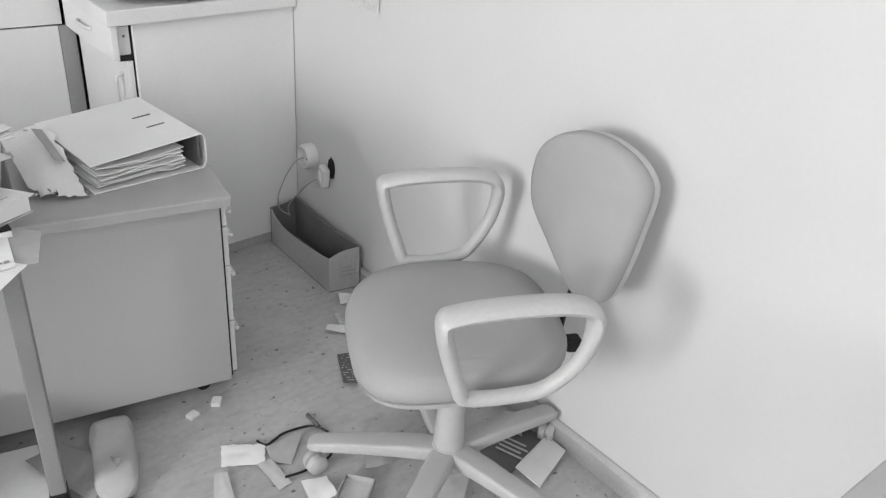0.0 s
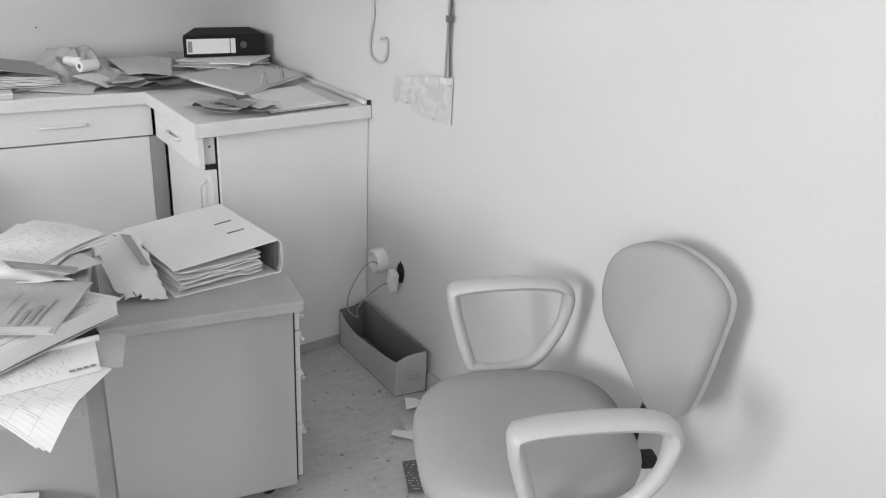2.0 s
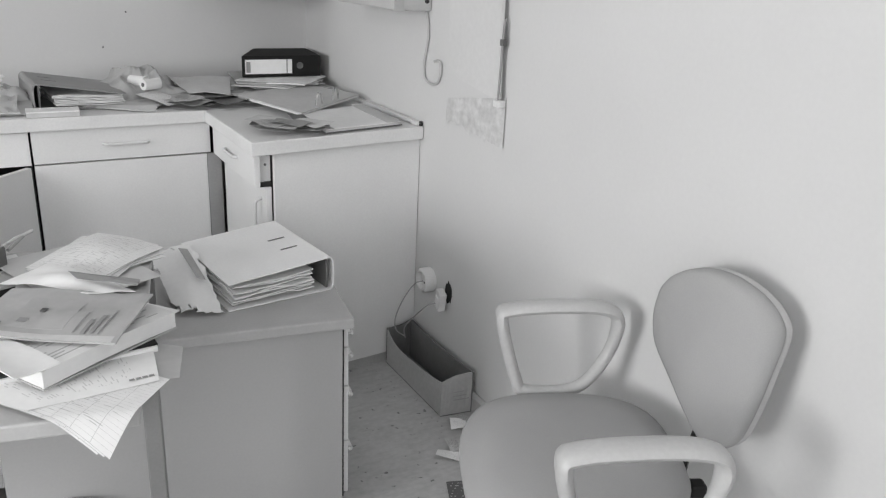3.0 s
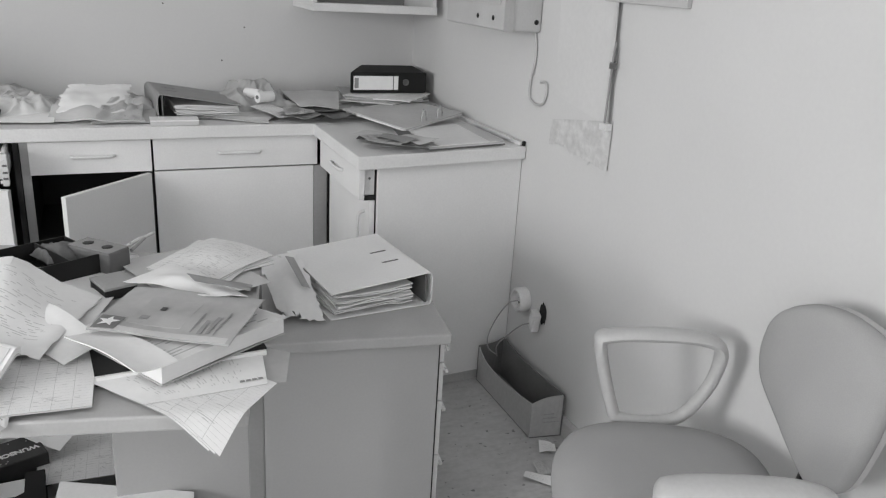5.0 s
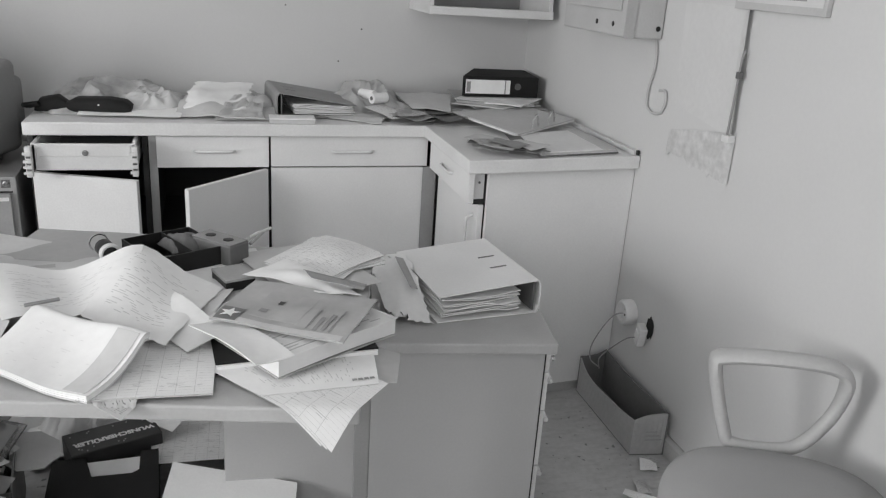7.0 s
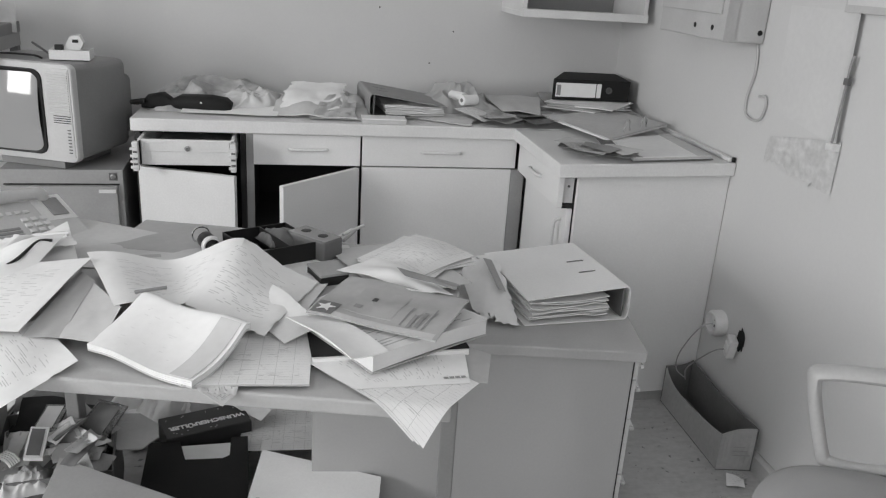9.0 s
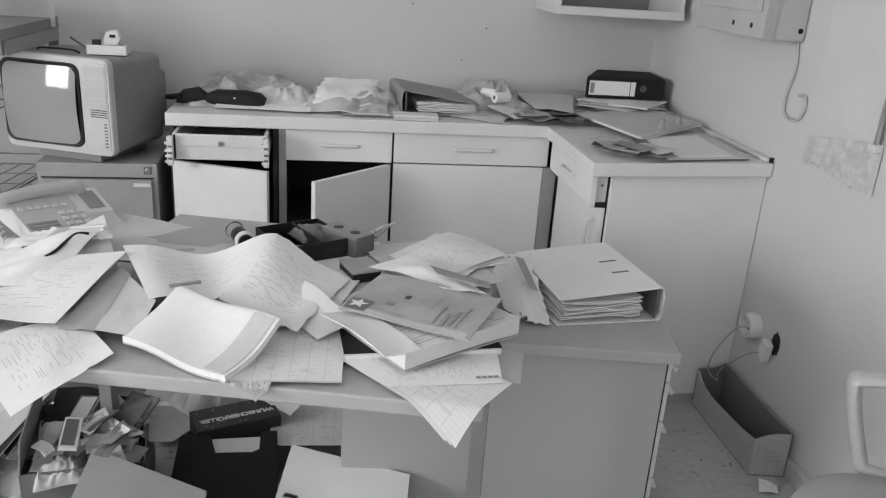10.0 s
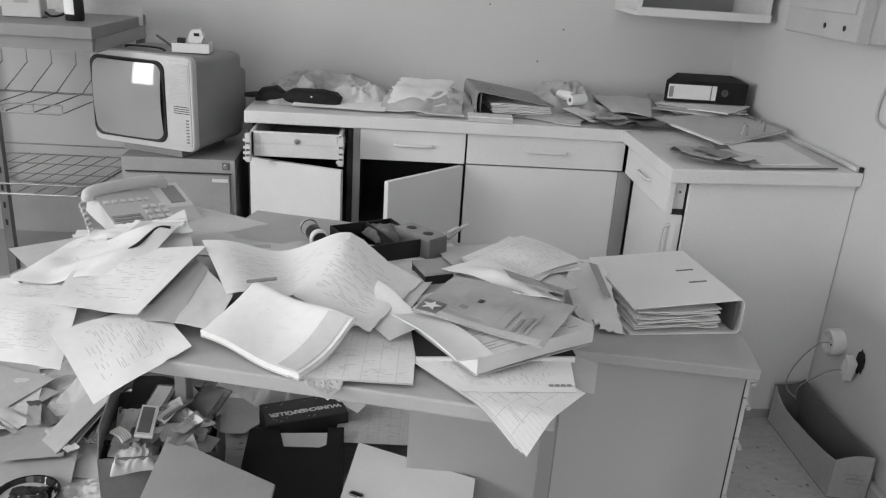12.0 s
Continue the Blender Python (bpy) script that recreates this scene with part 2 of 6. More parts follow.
def sheet_bm(w, h, zf, nx=10, ny=14, thick=0.0005, warp=None):
    """A sheet of paper w x h about the origin; zf(u, v) its height, u and v from 0 to 1. It has a uv map and a thickness."""
    bm = bmesh.new()
    uvl = bm.loops.layers.uv.new("UVMap")

    def at(i, j):
        u, v = i / nx, j / ny
        x, y, z = (u - 0.5) * w, (v - 0.5) * h, zf(u, v)
        return warp(x, y, z) if warp else (x, y, z)
    top = [[bm.verts.new(Vector(at(i, j)) + Vector((0, 0, thick))) for j in range(ny + 1)] for i in range(nx + 1)]
    low = [[bm.verts.new(at(i, j)) for j in range(ny + 1)] for i in range(nx + 1)]

    def quad(vs, uvs):
        f = bm.faces.new(vs)
        for lo, c in zip(f.loops, uvs):
            lo[uvl].uv = c
    for i in range(nx):
        for j in range(ny):
            c = [(i / nx, j / ny), ((i + 1) / nx, j / ny), ((i + 1) / nx, (j + 1) / ny), (i / nx, (j + 1) / ny)]
            quad([top[i][j], top[i + 1][j], top[i + 1][j + 1], top[i][j + 1]], c)
            quad([low[i][j + 1], low[i + 1][j + 1], low[i + 1][j], low[i][j]], [(0, 0)] * 4)
    rim = [(i, 0) for i in range(nx)] + [(nx, j) for j in range(ny)] + [(nx - i, ny) for i in range(nx)] + [(0, ny - j) for j in range(ny)]
    for (a, b), (c, d) in zip(rim, rim[1:] + rim[:1]):
        quad([low[a][b], low[c][d], top[c][d], top[a][b]], [(0, 0)] * 4)
    return bm


def wavy(seed, amp, lift=(0, 0, 0, 0), freq=1.6, bow=0.0):
    """Height of a sheet: corner lifts (00, 10, 11, 01), soft waves, a bow across u. Never below 0."""
    def f(u, v):
        z = lift[0] * (1 - u) * (1 - v) + lift[1] * u * (1 - v) + lift[2] * u * v + lift[3] * (1 - u) * v
        z += bow * (1 - (2 * u - 1) ** 2)
        return max(0.0, z + amp * (0.6 + noise.noise((u * freq + seed, v * freq, seed * 1.7))))
    return f


def paper(x, y, z, rz, material, w=0.21, h=0.297, amp=0.004, lift=(0, 0, 0, 0), seed=0.0, bow=0.0, label="loose sheet of printed paper lying on the desk", name="paper_sheet", group="", tilt=(0, 0), thick=0.0005, warp=None, category="paper", freq=1.6, n=(10, 14)):
    bm = sheet_bm(w, h, wavy(seed, amp, lift, freq, bow), n[0], n[1], thick, warp)
    return single(name, bm, material, pose(x, y, z, tilt[0], tilt[1], rz), label, category, group, smooth=thick < 0.002)


def crumple(name, x, y, z, sx, sy, h, seed, material, label, category="plastic bag", rz=0.0, rough=5.0, n=40, thick=0.002):
    """A crumpled heap of film or paper, open below: large billows crossed by creases at two scales."""
    def f(u, v):
        e = max(0.0, 1 - abs(2 * u - 1) ** 2.5) * max(0.0, 1 - abs(2 * v - 1) ** 2.5)
        q = rough * 0.55
        a = u + 0.12 * noise.noise((u * 3, v * 3, seed))
        b = v + 0.12 * noise.noise((u * 3 + 7, v * 3, seed))
        big = 0.5 + 0.8 * noise.noise((a * q + seed, b * q, seed))
        fold = 1 - abs(noise.noise((a * q * 1.7 + seed, b * q * 0.9, 4))) * 2.2
        small = 1 - abs(noise.noise((a * q * 3.1, b * q * 4.3 + seed, 9))) * 2.0
        return max(0.0, h * (e ** 0.45) * (0.25 + 0.42 * big + 0.28 * fold + 0.1 * small))

    def w(px, py, pz):
        a = 0.22 * noise.noise((px * 11 + seed, py * 11, 0))
        return (px * (1 + a), py * (1 + 0.9 * a), pz)
    return single(name, sheet_bm(sx, sy, f, n, n, thick, w), material, pose(x, y, z, 0, 0, rz), label, category, smooth=True)


def letters(text, size, material, parent, m, label=""):
    cu = bpy.data.curves.new("lettering", "FONT")
    cu.body, cu.size, cu.extrude, cu.align_x, cu.align_y = text, size, 0.0004, "CENTER", "CENTER"
    cu.offset = size * 0.045
    tmp = new("lettering_curve", cu)
    me = bpy.data.meshes.new_from_object(tmp.evaluated_get(bpy.context.evaluated_depsgraph_get()))
    bpy.data.objects.remove(tmp)
    me.materials.clear()
    me.materials.append(material)
    ob = new("lettering", me)
    ob.parent, ob.matrix_basis = parent, m
    return tagged(ob, label)

# ---------------------------------------------------------------- the room


def wall_with_opening(name, axis, at, depth, a0, a1, h, o0, o1, s, t):
    """A wall across axis at a place, with one opening o0..o1 wide and s..t high."""
    bm = bmesh.new()
    for p0, p1, z0, z1 in ((a0, o0, 0, h), (o1, a1, 0, h), (o0, o1, 0, s), (o0, o1, t, h)):
        if axis == "x":
            box(at, at + depth, p0, p1, z0, z1, into=bm)
        else:
            box(p0, p1, at, at + depth, z0, z1, into=bm)
    return single(name, bm, M_WALL, None, "white painted plaster wall with a window opening", "wall", kind="structure")


XL, YF, ZC = -4.6, -4.6, 2.6
single("floor", box(XL - 0.2, 0.2, YF - 0.2, 0.2, -0.1, 0.0), M_FLOOR, None, "pale marbled linoleum floor, dirty and littered", "floor", kind="structure")
single("ceiling", box(XL - 0.2, 0.2, YF - 0.2, 0.2, ZC, ZC + 0.15), M_CEIL, None, "plain white painted ceiling", "ceiling", kind="structure")
single("wall_east", box(0.0, 0.18, YF - 0.2, 0.2, 0.0, ZC), M_WALL, None, "white painted plaster wall, slightly soiled", "wall", kind="structure")
single("wall_north", box(XL, 0.0, 0.0, 0.18, 0.0, ZC), M_WALL, None, "white painted plaster wall, slightly soiled", "wall", kind="structure")
wall_with_opening("wall_west", "x", XL - 0.18, 0.18, YF - 0.2, 0.2, ZC, -3.66, -2.34, 0.86, 2.14)
# unseen opening behind, made up to let the rear fill in
wall_with_opening("wall_south", "y", YF - 0.18, 0.18, XL, 0.0, ZC, -2.8, -1.2, 0.85, 2.15)


def window(name, m, w, h):
    e = new(name)
    e.matrix_world = m
    tagged(e, "white framed window with clear panes", "window", kind="structure")
    bm = bmesh.new()
    for x0, x1, z0, z1 in ((-w / 2, -w / 2 + 0.06, 0, h), (w / 2 - 0.06, w / 2, 0, h), (-w / 2 + 0.06, w / 2 - 0.06, 0, 0.06), (-w / 2 + 0.06, w / 2 - 0.06, h - 0.06, h), (-0.035, 0.035, 0.06, h - 0.06)):
        box(x0, x1, -0.03, 0.03, z0, z1, into=bm)
    part("window_frame", bm, M_WHITEP, e)
    for s in (-1, 1):
        c = s * (w / 4 - 0.006)
        p = part("pane", box(c - w / 4 + 0.045, c + w / 4 - 0.045, -0.003, 0.003, 0.06, h - 0.06), M_GLASS, e)
        p.visible_shadow = False
    part("window_sill", box(-w / 2 - 0.04, w / 2 + 0.04, -0.22, -0.06, -0.03, 0.0, 0.004), M_WHITEP, e)


window("window_1", pose(XL - 0.12, -3.0, 0.865, 0, 0, 90), 1.31, 1.27)
# unseen window, added only to frame the rear fill
window("window_fill", pose(-2.0, YF - 0.12, 0.855, 0, 0, 180), 1.59, 1.29)


def baseboard():
    bm = bmesh.new()
    prof = [(0.0, 0.0), (-0.016, 0.0), (-0.016, 0.05), (-0.011, 0.056), (-0.006, 0.06), (0.0, 0.06)]
    loft([[(x - 0.0005, y, z) for x, z in prof] for y in (YF, -1.045)], into=bm)
    return single("baseboard", bm, M_BASE, None, "grey vinyl skirting board along the wall", "baseboard", kind="structure")


baseboard()

# ---------------------------------------------------------------- fitted cabinets along the back wall
ZT = 0.838          # worktop height
FY = -0.58          # plane of the drawer fronts


def bar_handle(parent, x, y, z, w=0.12, along="x", name="handle"):
    """A low bow handle; along: its direction; it stands off towards -y or -x."""
    pts = [(-w / 2, 0, 0), (-w / 2 + 0.006, -0.01, 0), (-w / 2 + 0.02, -0.014, 0), (w / 2 - 0.02, -0.014, 0), (w / 2 - 0.006, -0.01, 0), (w / 2, 0, 0)]
    ob = part(name, tube(smooth_path(pts, per=3), 0.0045, 8, flat=1.2), M_WHITEP, parent, "pale plastic bow handle", True)
    ob.matrix_basis = pose(x, y, z, 0, 0, 0) if along == "x" else pose(x, y, z, 0, 0, -90)
    return ob


def carcass(parent, x0, x1, y0, y1, z0=0.09, z1=0.797, shelf=0.42):
    """Sides, bottom, back and one shelf of a base cabinet, open to the front (-y)."""
    t = 0.016
    bm = bmesh.new()
    box(x0, x0 + t, y0, y1, z0, z1, into=bm)
    box(x1 - t, x1, y0, y1, z0, z1, into=bm)
    box(x0 + t, x1 - t, y0 + 0.01, y1, z0, z0 + t, into=bm)
    box(x0 + t, x1 - t, y1 - 0.01, y1, z0 + t, z1, into=bm)
    box(x0 + t, x1 - t, y0 + 0.06, y1 - 0.012, shelf, shelf + t, into=bm)
    # inside coloured almost black in place of the shade within
    part("body", bm, M_INSHADE, parent, "cabinet inside with one shelf, coloured black for its shade")
    part("plinth", box(x0, x1, y0 + 0.05, y0 + 0.066, 0.0, z0, 0.001), M_EDGE, parent)


# corner-most unit: both fronts closed
u3 = thing("base_cabinet", 0, 0, 0, 0, "pale laminate base cabinet with closed drawer and door", "cabinet", "base cabinets along the back wall")
carcass(u3, -1.122, -0.53, FY + 0.02, -0.02)
part("drawer_front", box(-1.1215, -0.572, FY, FY + 0.018, 0.688, 0.793, 0.0015), M_LAM, u3)
bar_handle(u3, -0.845, FY, 0.741, 0.14)
part("door", box(-1.1215, -0.586, FY, FY + 0.018, 0.1, 0.683, 0.0015), M_LAM, u3)
part("filler_strip", box(-0.585, -0.536, FY + 0.002, FY + 0.019, 0.1, 0.683), M_STEEL, u3, "grey corner filler strip")

# middle unit: drawer shut, door swung open
u2 = thing("base_cabinet", 0, 0, 0, 0, "pale laminate base cabinet with its door standing open", "cabinet", "base cabinets along the back wall")
carcass(u2, -1.512, -1.126, FY + 0.02, -0.02)
part("drawer_front", box(-1.488, -1.1285, FY, FY + 0.018, 0.686, 0.791, 0.0015), M_LAM, u2)
bar_handle(u2, -1.305, FY, 0.742, 0.13)
part("stile", box(-1.512, -1.487, FY + 0.008, FY + 0.0195, 0.1, 0.791), M_STEEL, u2, "grey upright between the fronts")
d2 = part("door", box(-0.36, 0.0, 0.0, 0.018, 0.1, 0.68, 0.0015), M_PANEL, u2, "open laminate door")
d2.matrix_basis = pose(-1.131, FY - 0.002, 0, 0, 0, 45)

# end unit: the drawer's front is missing, door ajar
u1 = thing("base_cabinet", 0, 0, 0, 0, "pale laminate base cabinet, door ajar, drawer front missing", "cabinet", "base cabinets along the back wall")
carcass(u1, -1.87, -1.516, FY + 0.02, -0.02)
d1 = part("door", box(0.0, 0.338, 0.0, 0.018, 0.1, 0.678, 0.0015), M_TOP, u1, "white laminate door left ajar")
d1.matrix_basis = pose(-1.858, FY - 0.019, 0, 0, 0, -21)


def bare_drawer(parent):
    """The pulled-out drawer box whose front is gone: white metal sides, runners, a slotted end."""
    y = -0.665
    bm = bmesh.new()
    box(-1.84, -1.545, y, y + 0.012, 0.7, 0.783, 0.002, into=bm)
    box(-1.825, -1.56, y - 0.004, y, 0.745, 0.778, 0.001, into=bm)
    box(-1.842, -1.83, y, y + 0.45, 0.70, 0.785, 0.002, into=bm)
    box(-1.555, -1.543, y, y + 0.45, 0.70, 0.785, 0.002, into=bm)
    box(-1.83, -1.555, y + 0.012, y + 0.45, 0.705, 0.711, into=bm)
    dr = part("drawer", bm, M_WHITEP, parent, "pulled-out white drawer box without a front")
    for x in (-1.846, -1.546):
        b2 = bmesh.new()
        box(x - 0.006, x + 0.006, y - 0.02, y + 0.42, 0.72, 0.752, 0.002, into=b2)
        box(x - 0.009, x + 0.009, y - 0.03, y - 0.008, 0.685, 0.78, 0.003, into=b2)
        for z in (0.695, 0.713, 0.731, 0.755):
            box(x - 0.014, x + 0.01, y - 0.036, y - 0.03, z, z + 0.009, 0.001, into=b2)
        for z in (0.7055, 0.7235, 0.745):
            part("notch", box(x - 0.006, x + 0.007, y - 0.0312, y - 0.0302, z, z + 0.006), M_STEELD, dr)
        part("runner", b2, M_WHITEP, dr, "white drawer runner with clips")
    knob = part("lock", lathe([(0.009, 0), (0.009, 0.004), (0.004, 0.005), (0.004, 0.001)], 14), M_WIRE, dr)
    knob.matrix_basis = pose(-1.69, y - 0.004, 0.756, 90)


bare_drawer(u1)

# return unit along the side wall: its end panel faces the room, the drawer pulled a little
u4 = thing("return_cabinet", 0, 0, 0, 0, "laminate return cabinet with end panel, drawer slightly open", "cabinet")
part("end_panel", slab([(-0.513, -1.082), (-0.003, -1.043), (-0.003, -1.024), (-0.513, -1.063)], 0.035, 0.797), M_PANEL, u4, "plain grey laminate end panel")
bm = box(-0.51, -0.494, -1.06, -0.62, 0.09, 0.797)
box(-0.494, -0.01, -1.02, -0.62, 0.09, 0.106, into=bm)
box(-0.022, -0.01, -1.02, -0.62, 0.106, 0.797, into=bm)
part("body", bm, M_INSHADE, u4)
bm = bmesh.new()
box(-0.569, -0.551, -1.062, -0.606, 0.688, 0.793, 0.0015, into=bm)
part("drawer_front", bm, M_LAM, u4)
part("drawer_side", box(-0.55, -0.516, -1.05, -1.04, 0.7, 0.778), M_WHITEP, u4, "white metal drawer side with a screw")
# solid black strips paint the shade above and below the drawer side
part("runner_shade", box(-0.55, -0.516, -1.0555, -1.0505, 0.7795, 0.7965), M_DARK, u4, "black strip for the shade over the drawer side")
part("runner_shade", box(-0.55, -0.516, -1.0555, -1.0505, 0.684, 0.699), M_DARK, u4, "black strip for the shade under the drawer side")
sc = part("screw", lathe([(0.004, 0), (0.004, 0.0015), (0.002, 0.002)], 10), M_STEELD, u4)
sc.matrix_basis = pose(-0.532, -1.05, 0.752, 90)
bar_handle(u4, -0.569, -0.83, 0.741, 0.12, "y")
d4 = part("door", box(0.0, 0.018, -0.452, 0.0, 0.1, 0.683, 0.0015), M_LAM, u4)
d4.matrix_basis = pose(-0.534, -0.607, 0)
h4 = part("handle", tube(smooth_path([(0, 0, -0.06), (-0.016, 0, -0.054), (-0.022, 0, -0.04), (-0.022, 0, 0.04), (-0.016, 0, 0.054), (0, 0, 0.06)], per=3), 0.0055, 8, up=(0, 1, 0)), M_WHITEP, d4, "pale plastic bow handle", True)
h4.matrix_basis = pose(0, -0.41, 0.58)
part("kick_strip", slab([(-0.505, -1.078), (-0.003, -1.039), (-0.003, -1.03), (-0.505, -1.069)], 0.0, 0.034), M_BASE, u4, "grey vinyl kick strip")


def worktop():
    """L-shaped laminate top with a rounded front edge, and an upstand along the walls."""
    e = thing("worktop", 0, 0, ZT, 0, "pale L-shaped laminate worktop, dusty and covered in litter", "worktop")
    bm = box(-1.873, -0.004, -0.605, -0.004, -0.042, 0.0, 0.004)
    part("back_run", bm, M_TOP, e)
    part("return_run", slab([(-0.592, -1.125), (-0.004, -1.066), (-0.004, -0.6055), (-0.592, -0.6055)], -0.042, -0.0005, 0.004), M_TOP, e)
    part("upstand", box(-0.022, -0.004, -1.052, -0.01, 0.0005, 0.013, 0.002), M_TOP, e, "slim wall upstand strip")
    # black block in place of the shade at the upstand's end
    part("upstand_end", box(-0.014, -0.003, -1.062, -1.0525, 0.0005, 0.016, 0.002), M_DARK, e, "black block for the shaded gap at the strip's open end")


worktop()

# ---------------------------------------------------------------- pedestal


def pedestal():
    e = thing("pedestal", -0.585, -1.759, 0, -9.5, "grey drawer pedestal on castors beside the desk", "pedestal")
    w, d = 0.735, 0.5
    # the near side panel is a darker grey than the far one
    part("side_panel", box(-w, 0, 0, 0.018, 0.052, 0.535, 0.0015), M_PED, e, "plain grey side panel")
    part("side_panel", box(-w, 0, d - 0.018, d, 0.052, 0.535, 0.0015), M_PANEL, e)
    # filled with the same black as the shaded cabinet insides
    part("body", box(-w, -0.012, 0.019, d - 0.019, 0.054, 0.534), M_INSHADE, e)
    # thin black strip paints the shade between panel and drawer fronts
    part("edge_shade", box(0.0005, 0.0045, 0.006, 0.0215, 0.06, 0.53), M_DARK, e, "black strip for the shaded gap beside the drawer fronts")
    part("top_board", box(-w - 0.006, 0.026, -0.012, d + 0.006, 0.5355, 0.562, 0.004), M_EDGE, e, "grey laminate top board with a rounded edge")
    for z0, z1 in ((0.06, 0.21), (0.214, 0.365), (0.369, 0.47), (0.474, 0.53)):
        dr = part("drawer_front", box(0.003, 0.02, 0.022, d - 0.02, z0, z1, 0.002), M_LAM, e)
        g = part("grip", tube(smooth_path([(0.014, 0.03, z1 - 0.012), (0.022, 0.034, z1 - 0.016), (0.025, 0.05, z1 - 0.02), (0.025, d - 0.06, z1 - 0.02), (0.014, d - 0.05, z1 - 0.012)], per=3), 0.006, 6), M_WHITEP, dr, "pale moulded drawer grip", True)
    for x in (-w + 0.06, -0.06):
        for y in (0.06, d - 0.06):
            bm = lathe([(0.018, -0.012), (0.024, -0.008), (0.024, 0.008), (0.018, 0.012)], 16)
            c = part("castor", bm, M_BLACK, e)
            c.matrix_basis = pose(x, y, 0.024, 90, 0, 20)
            part("castor_fork", box(x - 0.012, x + 0.012, y - 0.016, y + 0.016, 0.03, 0.0535), M_STEELD, e)
    return e


pedestal()

# ---------------------------------------------------------------- desk
DESK = pose(-1.085, -2.207, 0, 0, 0, -12.5)
ZD = 0.70


def desk():
    e = new("desk")
    e.matrix_world = DESK
    tagged(e, "grey office desk on steel legs, buried in papers", "desk")
    L, D = 1.13, 0.74
    part("tabletop", box(-L, -0.02, 0, D, ZD - 0.028, ZD, 0.004), M_EDGE, e, "grey laminate desktop")
    part("front_rail", box(-L + 0.05, -0.06, 0.14, 0.16, ZD - 0.05, ZD - 0.0285), M_STEEL, e)
    part("back_rail", box(-L + 0.05, -0.03, D - 0.06, D - 0.04, ZD - 0.06, ZD - 0.0285), M_STEEL, e)
    for x, y in ((-0.957, 0.6), (-0.022, 0.3), (-0.035, D - 0.05)):
            part("leg", box(x - 0.016, x + 0.016, y - 0.019, y + 0.019, 0.02, ZD - 0.0285, 0.003), M_LEG, e)
            part("foot", box(x - 0.018, x + 0.018, y - 0.021, y + 0.021, 0.0, 0.06, 0.004), M_BLACK, e, "black plastic foot")
    return e


desk()

# ---------------------------------------------------------------- office chair


def chair():
    cx, cy = -0.322, -2.305
    e = thing("office_chair", cx, cy, 0, -26, "grey fabric swivel chair with pale plastic armrests", "chair")
    # in the chair's own frame the back lies towards +x, the front towards -x
    def seat_ring(k, z, lead=0.0):
        out = []
        for i in range(40):
            a = 2 * math.pi * i / 40
            ex = 0.62
            c, s = math.cos(a), math.sin(a)
            x = 0.215 * k * math.copysign(abs(c) ** ex, c)
            y = 0.223 * k * math.copysign(abs(s) ** ex, s)
            y *= 1 - 0.10 * max(0, x / 0.225)
            out.append((x - 0.01, y + 0.008, z - 0.03 * max(0.0, -x / 0.225) ** 3 + 0.008 * (x / 0.225)))
        return out
    part("seat", loft([seat_ring(0.9, 0.405), seat_ring(0.97, 0.41), seat_ring(1.0, 0.425), seat_ring(1.0, 0.44), seat_ring(0.97, 0.455), seat_ring(0.9, 0.463), seat_ring(0.7, 0.467), seat_ring(0.4, 0.464), seat_ring(0.1, 0.462)]), M_FABRIC, e, "grey woven seat cushion", True)
    part("seat_shell", loft([seat_ring(0.7, 0.385), seat_ring(0.95, 0.393), seat_ring(0.985, 0.408)]), M_CHSHELL, e, "pale plastic seat shell", True)

    # backrest: widest above its middle, narrowing to a rounded foot
    def back_outline(k):
        half = [(0.03, -0.202), (0.055, -0.178), (0.088, -0.13), (0.126, -0.066), (0.15, -0.022), (0.156, 0.012), (0.138, 0.058), (0.098, 0.1), (0.05, 0.125)]
        pts = [(0, -0.2085)] + half + [(0, 0.132)] + [(-a, b) for a, b in half[::-1]]
        return [(p.x * k, p.y * (k * 0.5 + 0.5) if abs(p.y) > 0.1 else p.y * k) for p in smooth_path([(a, b, 0) for a, b in pts], True, 4)]

    def back_ring(k, off):
        return [(off - 0.35 * y * y + 0.9 * w * w, w, y) for w, y in back_outline(k)]
    bk = part("backrest", loft([back_ring(0.1, -0.012), back_ring(0.5, -0.014), back_ring(0.85, -0.013), back_ring(0.96, -0.006), back_ring(1.0, 0.008), back_ring(1.0, 0.018), back_ring(0.985, 0.024)]), M_FABRIC, e, "grey woven back cushion", True)
    bk.matrix_basis = pose(0.221, 0.014, 0.699, 0, 0, 24) @ pose(0, 0, 0, -27, 2, 0)
    sh = part("back_shell", loft([back_ring(0.985, 0.0245), back_ring(1.0, 0.03), back_ring(0.98, 0.042), back_ring(0.8, 0.05), back_ring(0.3, 0.052)]), M_CHSHELL, bk, "pale plastic back shell", True)
    part("back_bar", tube(smooth_path([(0.05, -0.02, 0.375), (0.14, -0.035, 0.372), (0.19, -0.045, 0.395), (0.207, -0.037, 0.47), (0.226, -0.022, 0.525), (0.235, -0.012, 0.57)], per=4), 0.0135, 8, flat=0.45, up=(1, 0, 0.3)), M_BLACK, e, "black steel back bar", True)
    part("bar_clip", tube([(0.222, -0.036, 0.528), (0.232, -0.006, 0.536)], 0.0075, 8), M_PLAST, e, "pale clip at the back bar's end", True)
    part("tilt_knob", box(0.205, 0.237, -0.088, -0.056, 0.405, 0.434, 0.006), M_BLACK, e, "black adjusting knob")
    part("tilt_case", box(-0.09, 0.1, -0.07, 0.07, 0.345, 0.388, 0.012), M_BLACK, e, "black tilt mechanism")
